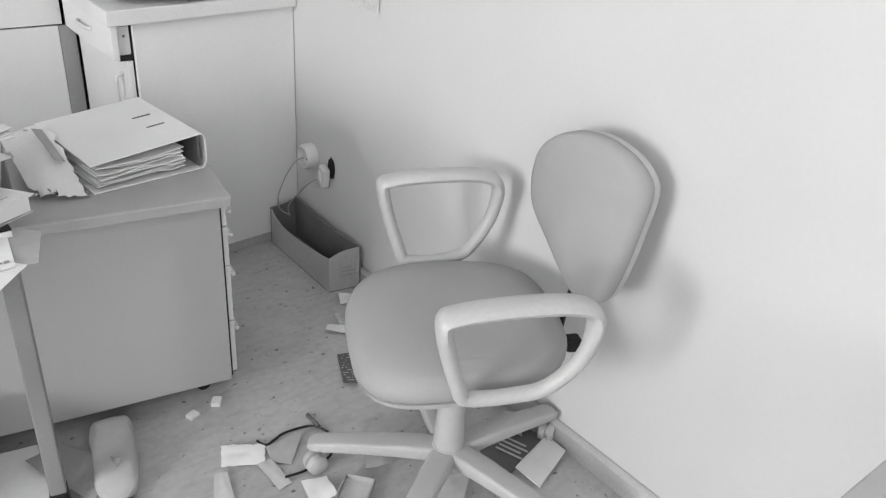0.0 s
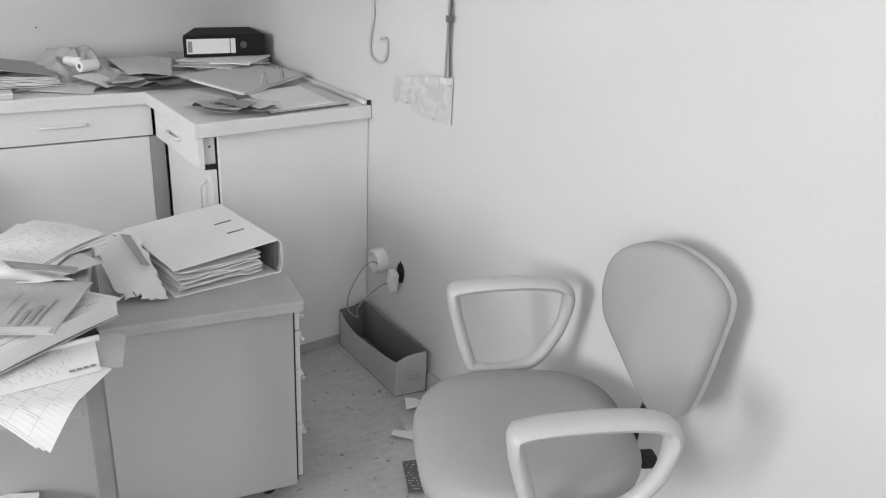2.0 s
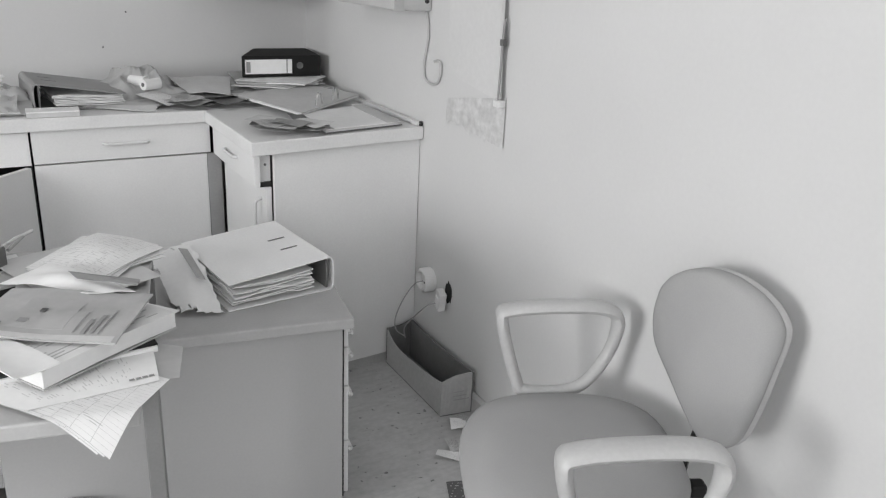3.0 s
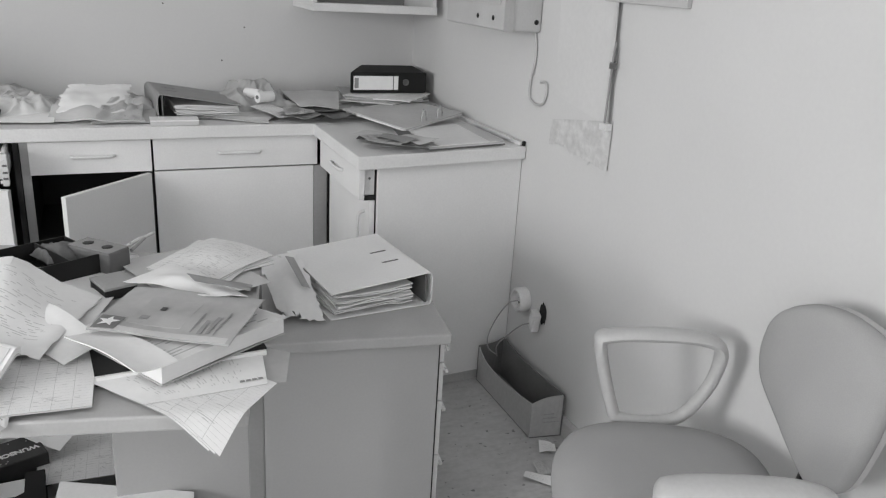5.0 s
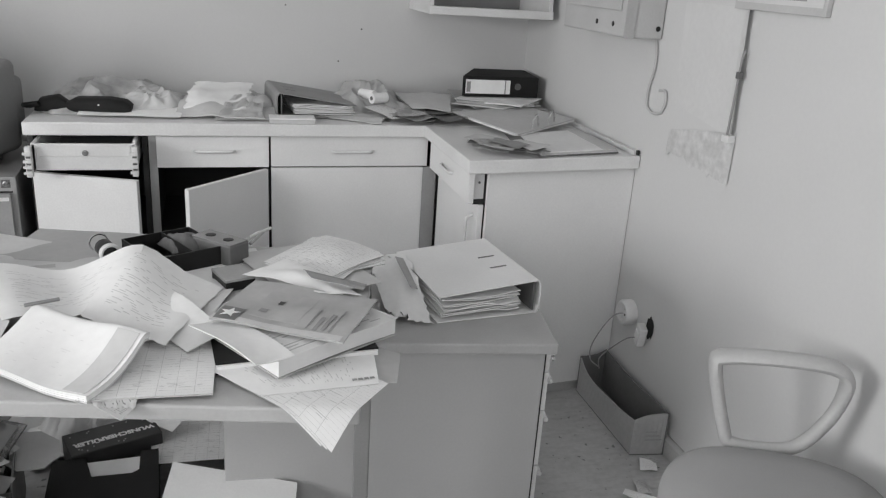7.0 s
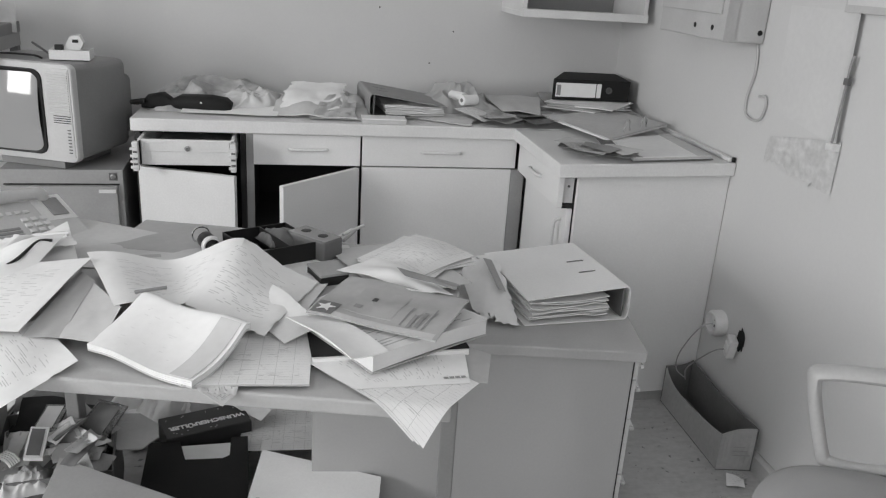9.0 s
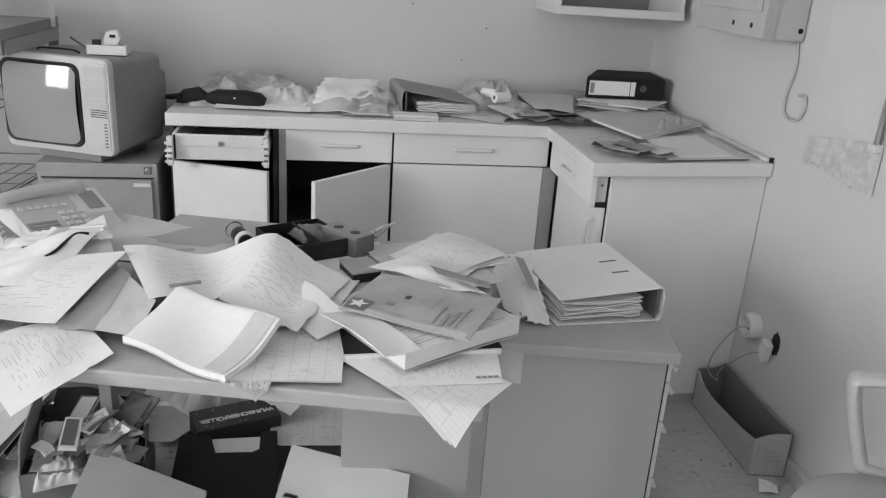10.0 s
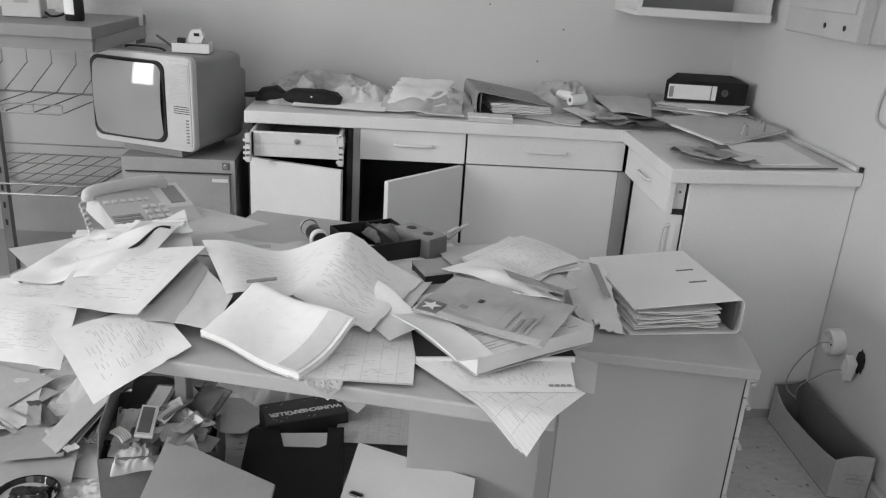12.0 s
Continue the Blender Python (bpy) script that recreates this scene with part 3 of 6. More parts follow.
    for s in (-1, 1):
        y, ox, oz = s * 0.272, 0.014 if s < 0 else -0.006, 0.007 if s < 0 else 0.005
        loop = [(-0.115, y, 0.603), (-0.095, y, 0.63), (0.03, y, 0.64), (0.118, y, 0.634), (0.147, y, 0.605), (0.135, y, 0.53), (0.085, y - s * 0.012, 0.452), (0.03, y - s * 0.02, 0.432), (-0.055, y - s * 0.02, 0.432), (-0.078, y - s * 0.014, 0.462)]
        loop = [(p[0] + ox, p[1], p[2] + (oz if p[2] > 0.5 else 2.4 * oz)) for p in loop]
        bm = tube(smooth_path(loop, True, 5), 0.0142, 12, True, flat=1.15, up=(0, 1, 0))
        for v in bm.verts:
            k = min(1.0, max(0.0, (v.co.z - 0.56) / 0.05))
            v.co.y += (v.co.y - y) * 0.75 * k
        a = part("armrest", bm, M_PLAST, e, "pale plastic loop armrest", True)
        part("arm_bracket", box(-0.03, 0.01, min(y - s * 0.055, y - s * 0.16), max(y - s * 0.055, y - s * 0.16), 0.407, 0.416, 0.003), M_CHSHELL, e)
    part("gas_column", lathe([(0.034, 0.09), (0.034, 0.15), (0.031, 0.2), (0.031, 0.25), (0.026, 0.252), (0.026, 0.345)], 20), M_PLAST, e, "", True)
    part("hub", lathe([(0.04, 0.062), (0.05, 0.07), (0.05, 0.1), (0.038, 0.112), (0.036, 0.12)], 20), M_PLAST, e, "", True)
    for k in range(5):
        a = radians(k * 72 + 26 + 139)
        c, s = math.cos(a), math.sin(a)
        rings = []
        for r, z, w, h in ((0.03, 0.098, 0.029, 0.019), (0.1, 0.1, 0.028, 0.018), (0.2, 0.094, 0.025, 0.015), (0.29, 0.086, 0.022, 0.013), (0.308, 0.083, 0.018, 0.01), (0.315, 0.081, 0.01, 0.005)):
            o = rounded(2 * w, 2 * h, h * 0.5, 3)
            rings.append([(r * c - p * s, r * s + p * c, z + q) for p, q in o])
        part("base_leg", loft(rings), M_PLAST, e, "", True)
        ca = part("castor", lathe([(0.01, -0.022), (0.023, -0.018), (0.025, -0.004), (0.018, -0.003), (0.018, 0.003), (0.025, 0.004), (0.023, 0.018), (0.01, 0.022)], 18), M_PLAST, e, "pale plastic twin-wheel castor", True)
        ca.matrix_basis = pose(0.298 * c, 0.298 * s, 0.026, 90, 0, math.degrees(a) + 40)
    return e


chair()

# ---------------------------------------------------------------- cardboard tray by the wall


def carton_tray():
    e = thing("carton", 0, 0, 0, 0, "open cardboard box without lid, standing against the wall", "box")
    # corners of the foot and of the sagging rim
    A, B, C, D = Vector((-0.0175, -1.474, 0)), Vector((-0.123, -1.458, 0)), Vector((-0.118, -1.062, 0)), Vector((-0.0175, -1.056, 0))
    bm = bmesh.new()

    def panel(p, q, h0, h1, t, sag=0.0, n=8):
        rings = []
        d = (q - p).normalized()
        nrm = Vector((-d.y, d.x, 0)) * t
        for i in range(n + 1):
            k = i / n
            f = p.lerp(q, k)
            h = h0 - sag * (1 - (1 - k) ** 3) + (h1 - h0 + sag) * k ** 9 if sag else h0 + (h1 - h0) * k
            lean = Vector((-d.y, d.x, 0)) * (-0.012 * math.sin(math.pi * k))
            rings.append([f, f + nrm, f + nrm + lean + Vector((0, 0, h)), f + lean + Vector((0, 0, h))])
        return loft(rings)
    part("front_flap", panel(A, B, 0.142, 0.12, -0.004), M_CARD, e, "pale printed cardboard end")
    part("side", panel(B, C, 0.12, 0.134, -0.004, 0.04, 20), M_CARD, e, "pale cardboard side, sagging")
    # far and wall sides and the bottom darkened for the shade inside
    part("side", panel(C, D, 0.134, 0.15, -0.004), M_CARDDARK, e)
    part("side", panel(D, A, 0.15, 0.142, -0.004), M_CARDDARK, e)
    part("bottom", loft([[A, B, C, D], [p + Vector((0, 0, 0.003)) for p in (A, B, C, D)]]), M_CARDDARK, e)
    for i in range(3):
        b = part("print_bar", box(-0.085, -0.03 - 0.01 * i, -0.0012, 0, 0.052 + 0.014 * i, 0.055 + 0.014 * i), M_STEEL, e)
        b.matrix_basis = pose(0, -1.4785, 0, 0, 0, -8.6)


carton_tray()

# ---------------------------------------------------------------- file cabinet, television, rack


def file_cabinet():
    e = thing("file_cabinet", -2.105, -0.335, 0, 2, "grey steel file cabinet with a locking drawer", "cabinet")
    w, d, h = 0.375, 0.53, 0.662
    part("body", box(-w / 2, w / 2, -d / 2, d / 2, 0.02, h, 0.003), M_STEEL, e)
    part("plinth", box(-w / 2 + 0.01, w / 2 - 0.01, -d / 2 + 0.02, d / 2, 0, 0.0195), M_DARK, e)
    for z0, z1 in ((0.34, 0.61), (0.04, 0.325)):
        dr = part("drawer_front", box(-w / 2 + 0.018, w / 2 - 0.018, -d / 2 - 0.014, -d / 2 - 0.0005, z0, z1, 0.002), M_STEEL, e)
        part("label_holder", box(w / 2 - 0.075, w / 2 - 0.022, -d / 2 - 0.018, -d / 2 - 0.0145, z1 - 0.022, z1 - 0.01, 0.0005), M_WHITEP, dr, "white label holder")
        # black strip stands in for the shaded gap above the drawer
        part("gap", box(-w / 2 + 0.012, w / 2 - 0.012, -d / 2 - 0.002, -d / 2 - 0.0005, z1 + 0.001, z1 + 0.006), M_DARK, dr)
    lk = part("lock", lathe([(0.009, 0), (0.009, 0.004), (0.005, 0.006), (0.005, 0.003)], 14), M_WIRE, e)
    lk.matrix_basis = pose(w / 2 - 0.03, -d / 2, h - 0.022, 90)
    part("lock_plate", box(w / 2 - 0.043, w / 2 - 0.017, -d / 2 - 0.0012, -d / 2 - 0.0002, h - 0.035, h - 0.009), M_STEELD, e)


file_cabinet()


def television():
    e = thing("television", -2.16, -0.397, 0.682, -16, "small grey portable tube television with side speaker grille", "television")
    e.matrix_world = pose(-2.143, -0.397, 0.682, 0, 0, -21) @ Matrix.Diagonal((1.03, 0.95, 0.95, 1))
    w, h, y0 = 0.385, 0.325, -0.2
    part("front_frame", loft([[(x, y0 + o, z + h / 2 + 0.012) for x, z in rounded(w * k, h * k, 0.022)] for o, k in ((0.03, 0.985), (0.026, 1.0), (0.006, 1.0), (0.0, 0.985))]), M_TVFACE, e, "pale plastic front frame")
    part("case", loft([[(x, y0 + o, z * kz + h / 2 + 0.012 + dz) for x, z in rounded(w * k, h * k, 0.025)] for o, k, kz, dz in ((0.0305, 0.985, 1, 0), (0.3, 0.97, 1, 0), (0.315, 0.955, 1, 0), (0.32, 0.86, 0.86, -0.012), (0.4, 0.8, 0.82, -0.018), (0.42, 0.74, 0.76, -0.018))]), M_TVBODY, e, "dark grey plastic case")
    sx, sw, sh = -0.048, 0.268, 0.272
    part("screen_rim", loft([[(sx + x, y0 + o, z + h / 2 + 0.012) for x, z in rounded(sw * k, sh * k, 0.032, 6)] for o, k in ((0.001, 1.045), (-0.006, 1.03), (-0.006, 0.965), (-0.001, 0.92))], True, True), M_BLACK, e, "black screen surround", True)
    hw, hh, rc = sw * 0.48, sh * 0.48, 0.03

    def bulge(x, y, z):
        ox, oy = max(0.0, abs(x) - hw + rc), max(0.0, abs(y) - hh + rc)
        r = math.hypot(ox, oy)
        if r > rc:
            x, y = math.copysign(hw - rc + ox * rc / r, x), math.copysign(hh - rc + oy * rc / r, y)
        return (x, y, 0.003 + 0.026 * (1 - 0.5 * (x / 0.125) ** 2 - 0.5 * (y / 0.127) ** 2) + z)
    scr = part("screen", sheet_bm(2 * hw, 2 * hh, lambda u, v: -0.001, 24, 24, 0.001, bulge), M_SCREEN, e, "blank grey tube screen reflecting a window", True)
    scr.matrix_basis = pose(sx, y0, h / 2 + 0.012, 90)
    gx0, gx1 = 0.11, 0.18
    part("control_panel", box(gx0 - 0.006, gx1 + 0.004, y0 - 0.003, y0 + 0.002, 0.03, h - 0.002, 0.0015), M_TVFACE, e)
    for i in range(17):
        z = 0.175 + i * 0.0083
        part("grille_slat", box(gx0, gx1, y0 - 0.0065, y0 - 0.0032, z, z + 0.0045, 0.001), M_TVFACE, e)
    for i in range(4):
        part("slot", box(gx0 + 0.012, gx1, y0 - 0.0042, y0 - 0.0032, 0.145 + i * 0.0075, 0.1475 + i * 0.0075), M_BLACK, e)
    for i in range(8):
        part("button", box(gx1 - 0.014, gx1 - 0.004, y0 - 0.006, y0 - 0.0032, 0.045 + i * 0.011, 0.0485 + i * 0.011), M_STEELD, e)
    part("foot", box(-w / 2 + 0.09, w / 2 - 0.07, y0 + 0.03, y0 + 0.3, -0.0195, 0.0125, 0.002), M_TVBODY, e)
    part("handle", tube(smooth_path([(-0.12, y0 + 0.1, h + 0.01), (-0.11, y0 + 0.1, h + 0.018), (0.0, y0 + 0.1, h + 0.02), (0.03, y0 + 0.1, h + 0.012)], per=4), 0.006, 6, flat=0.6), M_BLACK, e, "black fold-down handle", True)


television()

tb = thing("carton_box", -2.06, -0.48, 1.003, 4, "shallow white carton tray on the television", "box")
bm = box(-0.06, 0.06, -0.045, 0.045, 0, 0.003)
for x0, x1, y0, y1 in ((-0.06, 0.06, -0.045, -0.042), (-0.06, 0.06, 0.042, 0.045), (-0.06, -0.057, -0.042, 0.042), (0.057, 0.06, -0.042, 0.042)):
    box(x0, x1, y0, y1, 0.003, 0.03, into=bm)
part("tray", bm, M_WHITEP, tb)
part("cube", box(-0.045, -0.02, -0.03, -0.01, 0.004, 0.045, 0.002), M_BLACK, tb, "small black block")
ds = part("dispenser", loft([[(x, -0.02, z) for x, z in ((-0.02, 0.03), (0.03, 0.03), (0.04, 0.05), (0.03, 0.075), (0.0, 0.07))], [(x, 0.02, z) for x, z in ((-0.02, 0.03), (0.03, 0.03), (0.04, 0.05), (0.03, 0.075), (0.0, 0.07))]]), M_WHITEP, tb, "pale plastic tape dispenser")
part("slot", box(0.008, 0.026, -0.0215, -0.0202, 0.052, 0.062), M_BLACK, ds)


def rack():
    e = thing("rack", 0, 0, 0, 0, "metal rack with wire shelves and a grey top board", "shelf")
    x1, x0, y0, y1 = -2.315, -3.05, -0.68, -0.13
    part("top_board", box(x0, x1, y0, y1, 1.045, 1.083, 0.003), M_WOODT, e, "grey laminated top board")
    part("apron", box(x0, x1 - 0.01, y0 + 0.024, y0 + 0.04, 1.005, 1.0445), M_LEG, e, "dark steel apron")
    part("bracket", box(x1 - 0.05, x1 - 0.004, y0 + 0.045, y1, 1.0, 1.0445), M_STEEL, e)
    for x in (-2.655, x0 + 0.02):
        part("upright", box(x - 0.013, x + 0.013, y0 + 0.02, y0 + 0.046, 0, 1.0045), M_STEELD, e, "slotted steel upright")
        for z in (0.42, 0.48, 0.54, 0.6):
            part("slot", box(x - 0.004, x + 0.004, y0 + 0.019, y0 + 0.0198, z, z + 0.02), M_BLACK, e)
    for x in (x1 - 0.02, x0 + 0.02):
        part("upright", box(x - 0.013, x + 0.013, y1 - 0.03, y1, 0, 1.0045), M_STEELD, e)
    # upper wire tray
    t = part("wire_tray", tube([(x0, y0 + 0.03, 0.80), (x1 - 0.13, y0 + 0.03, 0.80)], 0.003, 6), M_WIRE, e, "chromed wire tray")
    part("rail", tube([(x0, -0.33, 0.81), (x1 - 0.05, -0.33, 0.81)], 0.004, 6), M_WIRE, t)
    part("rail", tube([(x0, y0 + 0.03, 0.83), (x1 - 0.13, y0 + 0.03, 0.83)], 0.003, 6), M_WIRE, t)
    for i in range(10):
        x = x1 - 0.07 - i * 0.09
        part("wire", tube([(x - 0.02, y1, 1.0), (x - 0.02, y1, 0.885), (x - 0.02, -0.33, 0.812), (x - 0.055, y0 + 0.03, 0.803), (x - 0.055, y0 + 0.03, 0.83)], 0.0022, 5), M_WIRE, t)
    # lower wire shelf
    s = part("wire_shelf", tube([(x0, y0 + 0.02, 0.53), (x1 - 0.1, y0 + 0.02, 0.53), (x1 - 0.02, y1, 0.55)], 0.004, 6), M_WIRE, e, "chromed wire shelf")
    for z in (0.53, 0.57):
        part("rail", tube([(x0, y1, z), (x1 - 0.02, y1, z)], 0.003, 6), M_WIRE, s)
    part("rail", tube([(x0, y0 + 0.02, 0.565), (x1 - 0.1, y0 + 0.02, 0.565)], 0.003, 6), M_WIRE, s)
    for i in range(14):
        x = x1 - 0.06 - i * 0.06
        part("wire", tube([(x, y1, 0.533), (x - 0.06, y0 + 0.02, 0.533)], 0.0018, 5), M_WIRE, s)
    for k in (0.25, 0.5, 0.75):
        y = y0 + k * (y1 - y0)
        part("wire", tube([(x0, y, 0.53), (x1 - 0.1 + 0.08 * k, y, 0.53)], 0.0022, 5), M_WIRE, s)
    part("back_panel", box(x0, x1 - 0.035, y1 - 0.025, y1 - 0.005, 0.0, 0.42, 0.002), M_STEEL, e, "grey lower back panel")
    part("low_shelf", box(x0, x1 - 0.02, y0 + 0.05, y1 - 0.03, 0.2, 0.22, 0.002), M_STEEL, e, "grey bottom shelf board")


rack()

M_BOOKP = printed("booklet_page", 0.82, 0.72, 40, 0.34, 0, 0.16)
M_CATP = printed("catalogue_page", 0.74, 0.45, 22, 0.5, 0, 0.08)

# ---------------------------------------------------------------- on the walls


def wall_cabinet():
    e = thing("wall_shelf", 0, 0, 1.2, 0, "white open wall shelf box above the counter", "shelf")
    x0, x1, y0 = -0.525, -0.035, -0.325
    part("bottom", box(x0, x1, y0, -0.003, 0, 0.018, 0.001), M_WHITEP, e)
    part("front_lip", box(x0, x1, y0 - 0.012, y0 - 0.0005, 0.0, 0.03, 0.002), M_WHITEP, e)
    part("side", box(x0, x0 + 0.016, y0, -0.003, 0.0185, 0.6), M_WHITEP, e)
    part("side", box(x1 - 0.016, x1, y0, -0.003, 0.0185, 0.6), M_WHITEP, e)
    part("top", box(x0, x1, y0, -0.003, 0.6005, 0.618), M_WHITEP, e)
    part("back", box(x0 + 0.0165, x1 - 0.0165, -0.012, -0.003, 0.0185, 0.6), M_GREYC, e, "grey back board")
    for x in (x0 + 0.035, x1 - 0.035):
        part("screw", lathe([(0.005, 0.0185), (0.005, 0.021), (0.002, 0.022)], 10), M_STEELD, e).matrix_basis = pose(x, y0 + 0.05, 0)


wall_cabinet()


def meter_box():
    e = thing("meter_box", 0, 0, 1.2, 0, "pale grey metal wall box with screws and a cable", "box")
    x0, y0, y1 = -0.13, -1.088, -0.648
    part("case", box(x0, -0.002, y0, y1, 0.0, 0.62, 0.006), M_METER, e, "pale grey box case")
    part("cover", box(x0 - 0.006, x0 - 0.0005, y0 + 0.03, y1 - 0.012, 0.075, 0.6, 0.002), M_METER, e)
    part("corner_post", box(x0 - 0.003, x0 + 0.03, y0 - 0.004, y0 - 0.0005, 0.0, 0.62), M_EDGE, e)
    for y in (-0.9, -1.01):
        b = part("screw_hole", lathe([(0.008, 0), (0.008, 0.001), (0.006, 0.0015)], 12), M_BLACK, e)
        b.matrix_basis = pose(x0, y, 0.035, 0, -90, 0)
    b = part("screw_hole", lathe([(0.008, 0), (0.008, 0.001), (0.006, 0.0015)], 12), M_BLACK, e)
    b.matrix_basis = pose(-0.02, y0, 0.03, 90, 0, 0)


meter_box()
cab = [(-0.006, -1.062, 1.2), (-0.006, -1.076, 1.16), (-0.006, -1.078, 1.11), (-0.006, -1.06, 1.047), (-0.006, -1.062, 1.004), (-0.006, -1.08, 0.988), (-0.006, -1.112, 0.982), (-0.006, -1.15, 0.992), (-0.006, -1.166, 1.025), (-0.006, -1.158, 1.056), (-0.006, -1.124, 1.054)]
single("wall_cable", tube(smooth_path(cab, per=5), 0.0042, 8, up=(1, 0, 0)), M_PLAST, None, "pale cable hanging in a hook from the wall box", "cable", smooth=True)

poster = sheet_bm(0.31, 0.33, lambda u, v: 0.001 + 0.018 * max(0.0, u - 0.86) ** 2 * 40, 24, 8, 0.0006, lambda x, y, z: (x - 0.05 * y, y - (0.022 - 0.155 * x) * (y / 0.33 - 0.5), z))
single("poster", poster, M_POSTER, pose(-0.0015, -1.355, 1.15, 90, 0, -90), "blank white paper sheet pinned to the wall, edge curling", "poster")
rod = thing("pencil_rod", -0.02, -1.512, 0.978, 0, "thin grey rod hanging beside the pinned sheet", "rod")
part("shaft", tube([(0, 0.006, 0.02), (0, 0.0, 0.21), (0, -0.004, 0.235)], 0.0032, 8, up=(0, 1, 0)), M_GREYC, rod, "", True)
part("clip", box(-0.007, 0.007, -0.008, 0.006, 0.165, 0.182, 0.001), M_STEELD, rod)
part("foot", box(-0.006, 0.018, -0.008, 0.022, 0.0, 0.0195, 0.003), M_WHITEP, rod)


def torn_map():
    """The torn strip of printed paper under the sheet."""
    def w(x, y, z):
        k = (x + 0.157) / 0.315
        low = 0.888 - 0.025 * k + 0.03 * noise.noise((x * 22, 2, 1)) + 0.012 * noise.noise((x * 90, 5, 1))
        t = (y + 0.05) / 0.1
        return (x, low + (0.955 + 0.05 * k - low) * t, z)
    return single("torn_map", sheet_bm(0.315, 0.1, lambda u, v: 0.001 + 0.004 * noise.noise((u * 4, v * 3, 1)) ** 2, 30, 8, 0.0004, w), M_STAIN, pose(-0.003, -1.364, 0.0, 90, 0, -90), "torn strip of printed paper stuck to the wall", "paper")


torn_map()
sg = thing("wall_sign", -0.004, -1.6, 1.311, 0, "framed white notice on the wall", "sign")
part("frame", box(-0.012, 0.003, -0.165, 0.165, 0, 0.22, 0.002), M_METER, sg, "grey plastic frame")
part("sheet", box(-0.0135, -0.0125, -0.155, 0.155, 0.018, 0.21), M_POSTER, sg)
for i, (a, b) in enumerate(((-0.1, 0.02), (-0.12, -0.03), (0.02, 0.12), (-0.06, 0.1))):
    part("text_bar", box(-0.0142, -0.0137, a, b, 0.03 + 0.012 * i, 0.035 + 0.012 * i), M_INKG, sg)


for x, z in ((-0.718, 1.11), (-0.81, 0.981), (-1.02, 1.19)):
    single("nail", lathe([(0.0035, 0), (0.0035, 0.003), (0.001, 0.004)], 8), M_STEELD, pose(x, -0.0005, z, 90), "small dark nail head in the wall", "nail", "nails in the wall")


def socket_outlets():
    e = thing("round_socket", -0.001, -1.15, 0.333, 0, "round white surface socket with a cable plugged in", "socket")
    bm = lathe([(0.042, 0), (0.042, 0.03), (0.036, 0.038), (0.03, 0.038), (0.027, 0.022), (0.004, 0.022)], 28)
    r = part("rim", bm, M_WHITEP, e, "", True)
    r.matrix_basis = pose(0, 0, 0, 0, -90, 0)
    for z in (-0.01, 0.01):
        part("pin_hole", box(-0.024, -0.0225, -0.003, 0.003, z - 0.003, z + 0.003), M_BLACK, e)
    f = thing("broken_outlet", -0.001, -1.25, 0.318, 0, "broken wall outlet with a black hole behind it", "socket")
    hole = [(0.021 * (1 + 0.3 * noise.noise((k * 0.9, 1, 2))) * math.cos(2 * math.pi * k / 22), 0.036 * (1 + 0.3 * noise.noise((k * 0.9, 4, 2))) * math.sin(2 * math.pi * k / 22)) for k in range(22)]
    # no cavity is cut: a flat black patch gives the hole's shade
    part("hole", loft([[(-0.002, y - 0.022, z + 0.012) for y, z in hole], [(-0.0005, y - 0.022, z + 0.012) for y, z in hole]]), M_DARK, f, "black patch for the shade in the broken-out hole")
    p = part("plate", box(-0.026, 0.0, -0.021, 0.021, -0.034, 0.034, 0.004), M_WHITEP, f, "white outlet hanging askew")
    p.matrix_basis = pose(-0.006, -0.006, -0.018, 14, 0, -12)
    part("insert", box(-0.029, -0.0245, -0.014, 0.014, -0.016, 0.016, 0.003), M_LAM, p)
    c1 = [(-0.03, -1.15, 0.33), (-0.06, -1.145, 0.322), (-0.09, -1.13, 0.27), (-0.115, -1.12, 0.2), (-0.11, -1.12, 0.15), (-0.08, -1.13, 0.125)]
    single("power_cable", tube(smooth_path(c1, per=6), 0.0022, 6), M_STEEL, None, "thin grey cable from the socket into the box", "cable", smooth=True)
    c2 = [(-0.025, -1.25, 0.29), (-0.05, -1.225, 0.275), (-0.075, -1.18, 0.22), (-0.095, -1.15, 0.17), (-0.085, -1.14, 0.125)]
    single("power_cable", tube(smooth_path(c2, per=6), 0.0022, 6), M_GREYC, None, "thin dark cable from the outlet into the box", "cable", smooth=True)


socket_outlets()

# ---------------------------------------------------------------- binders and books


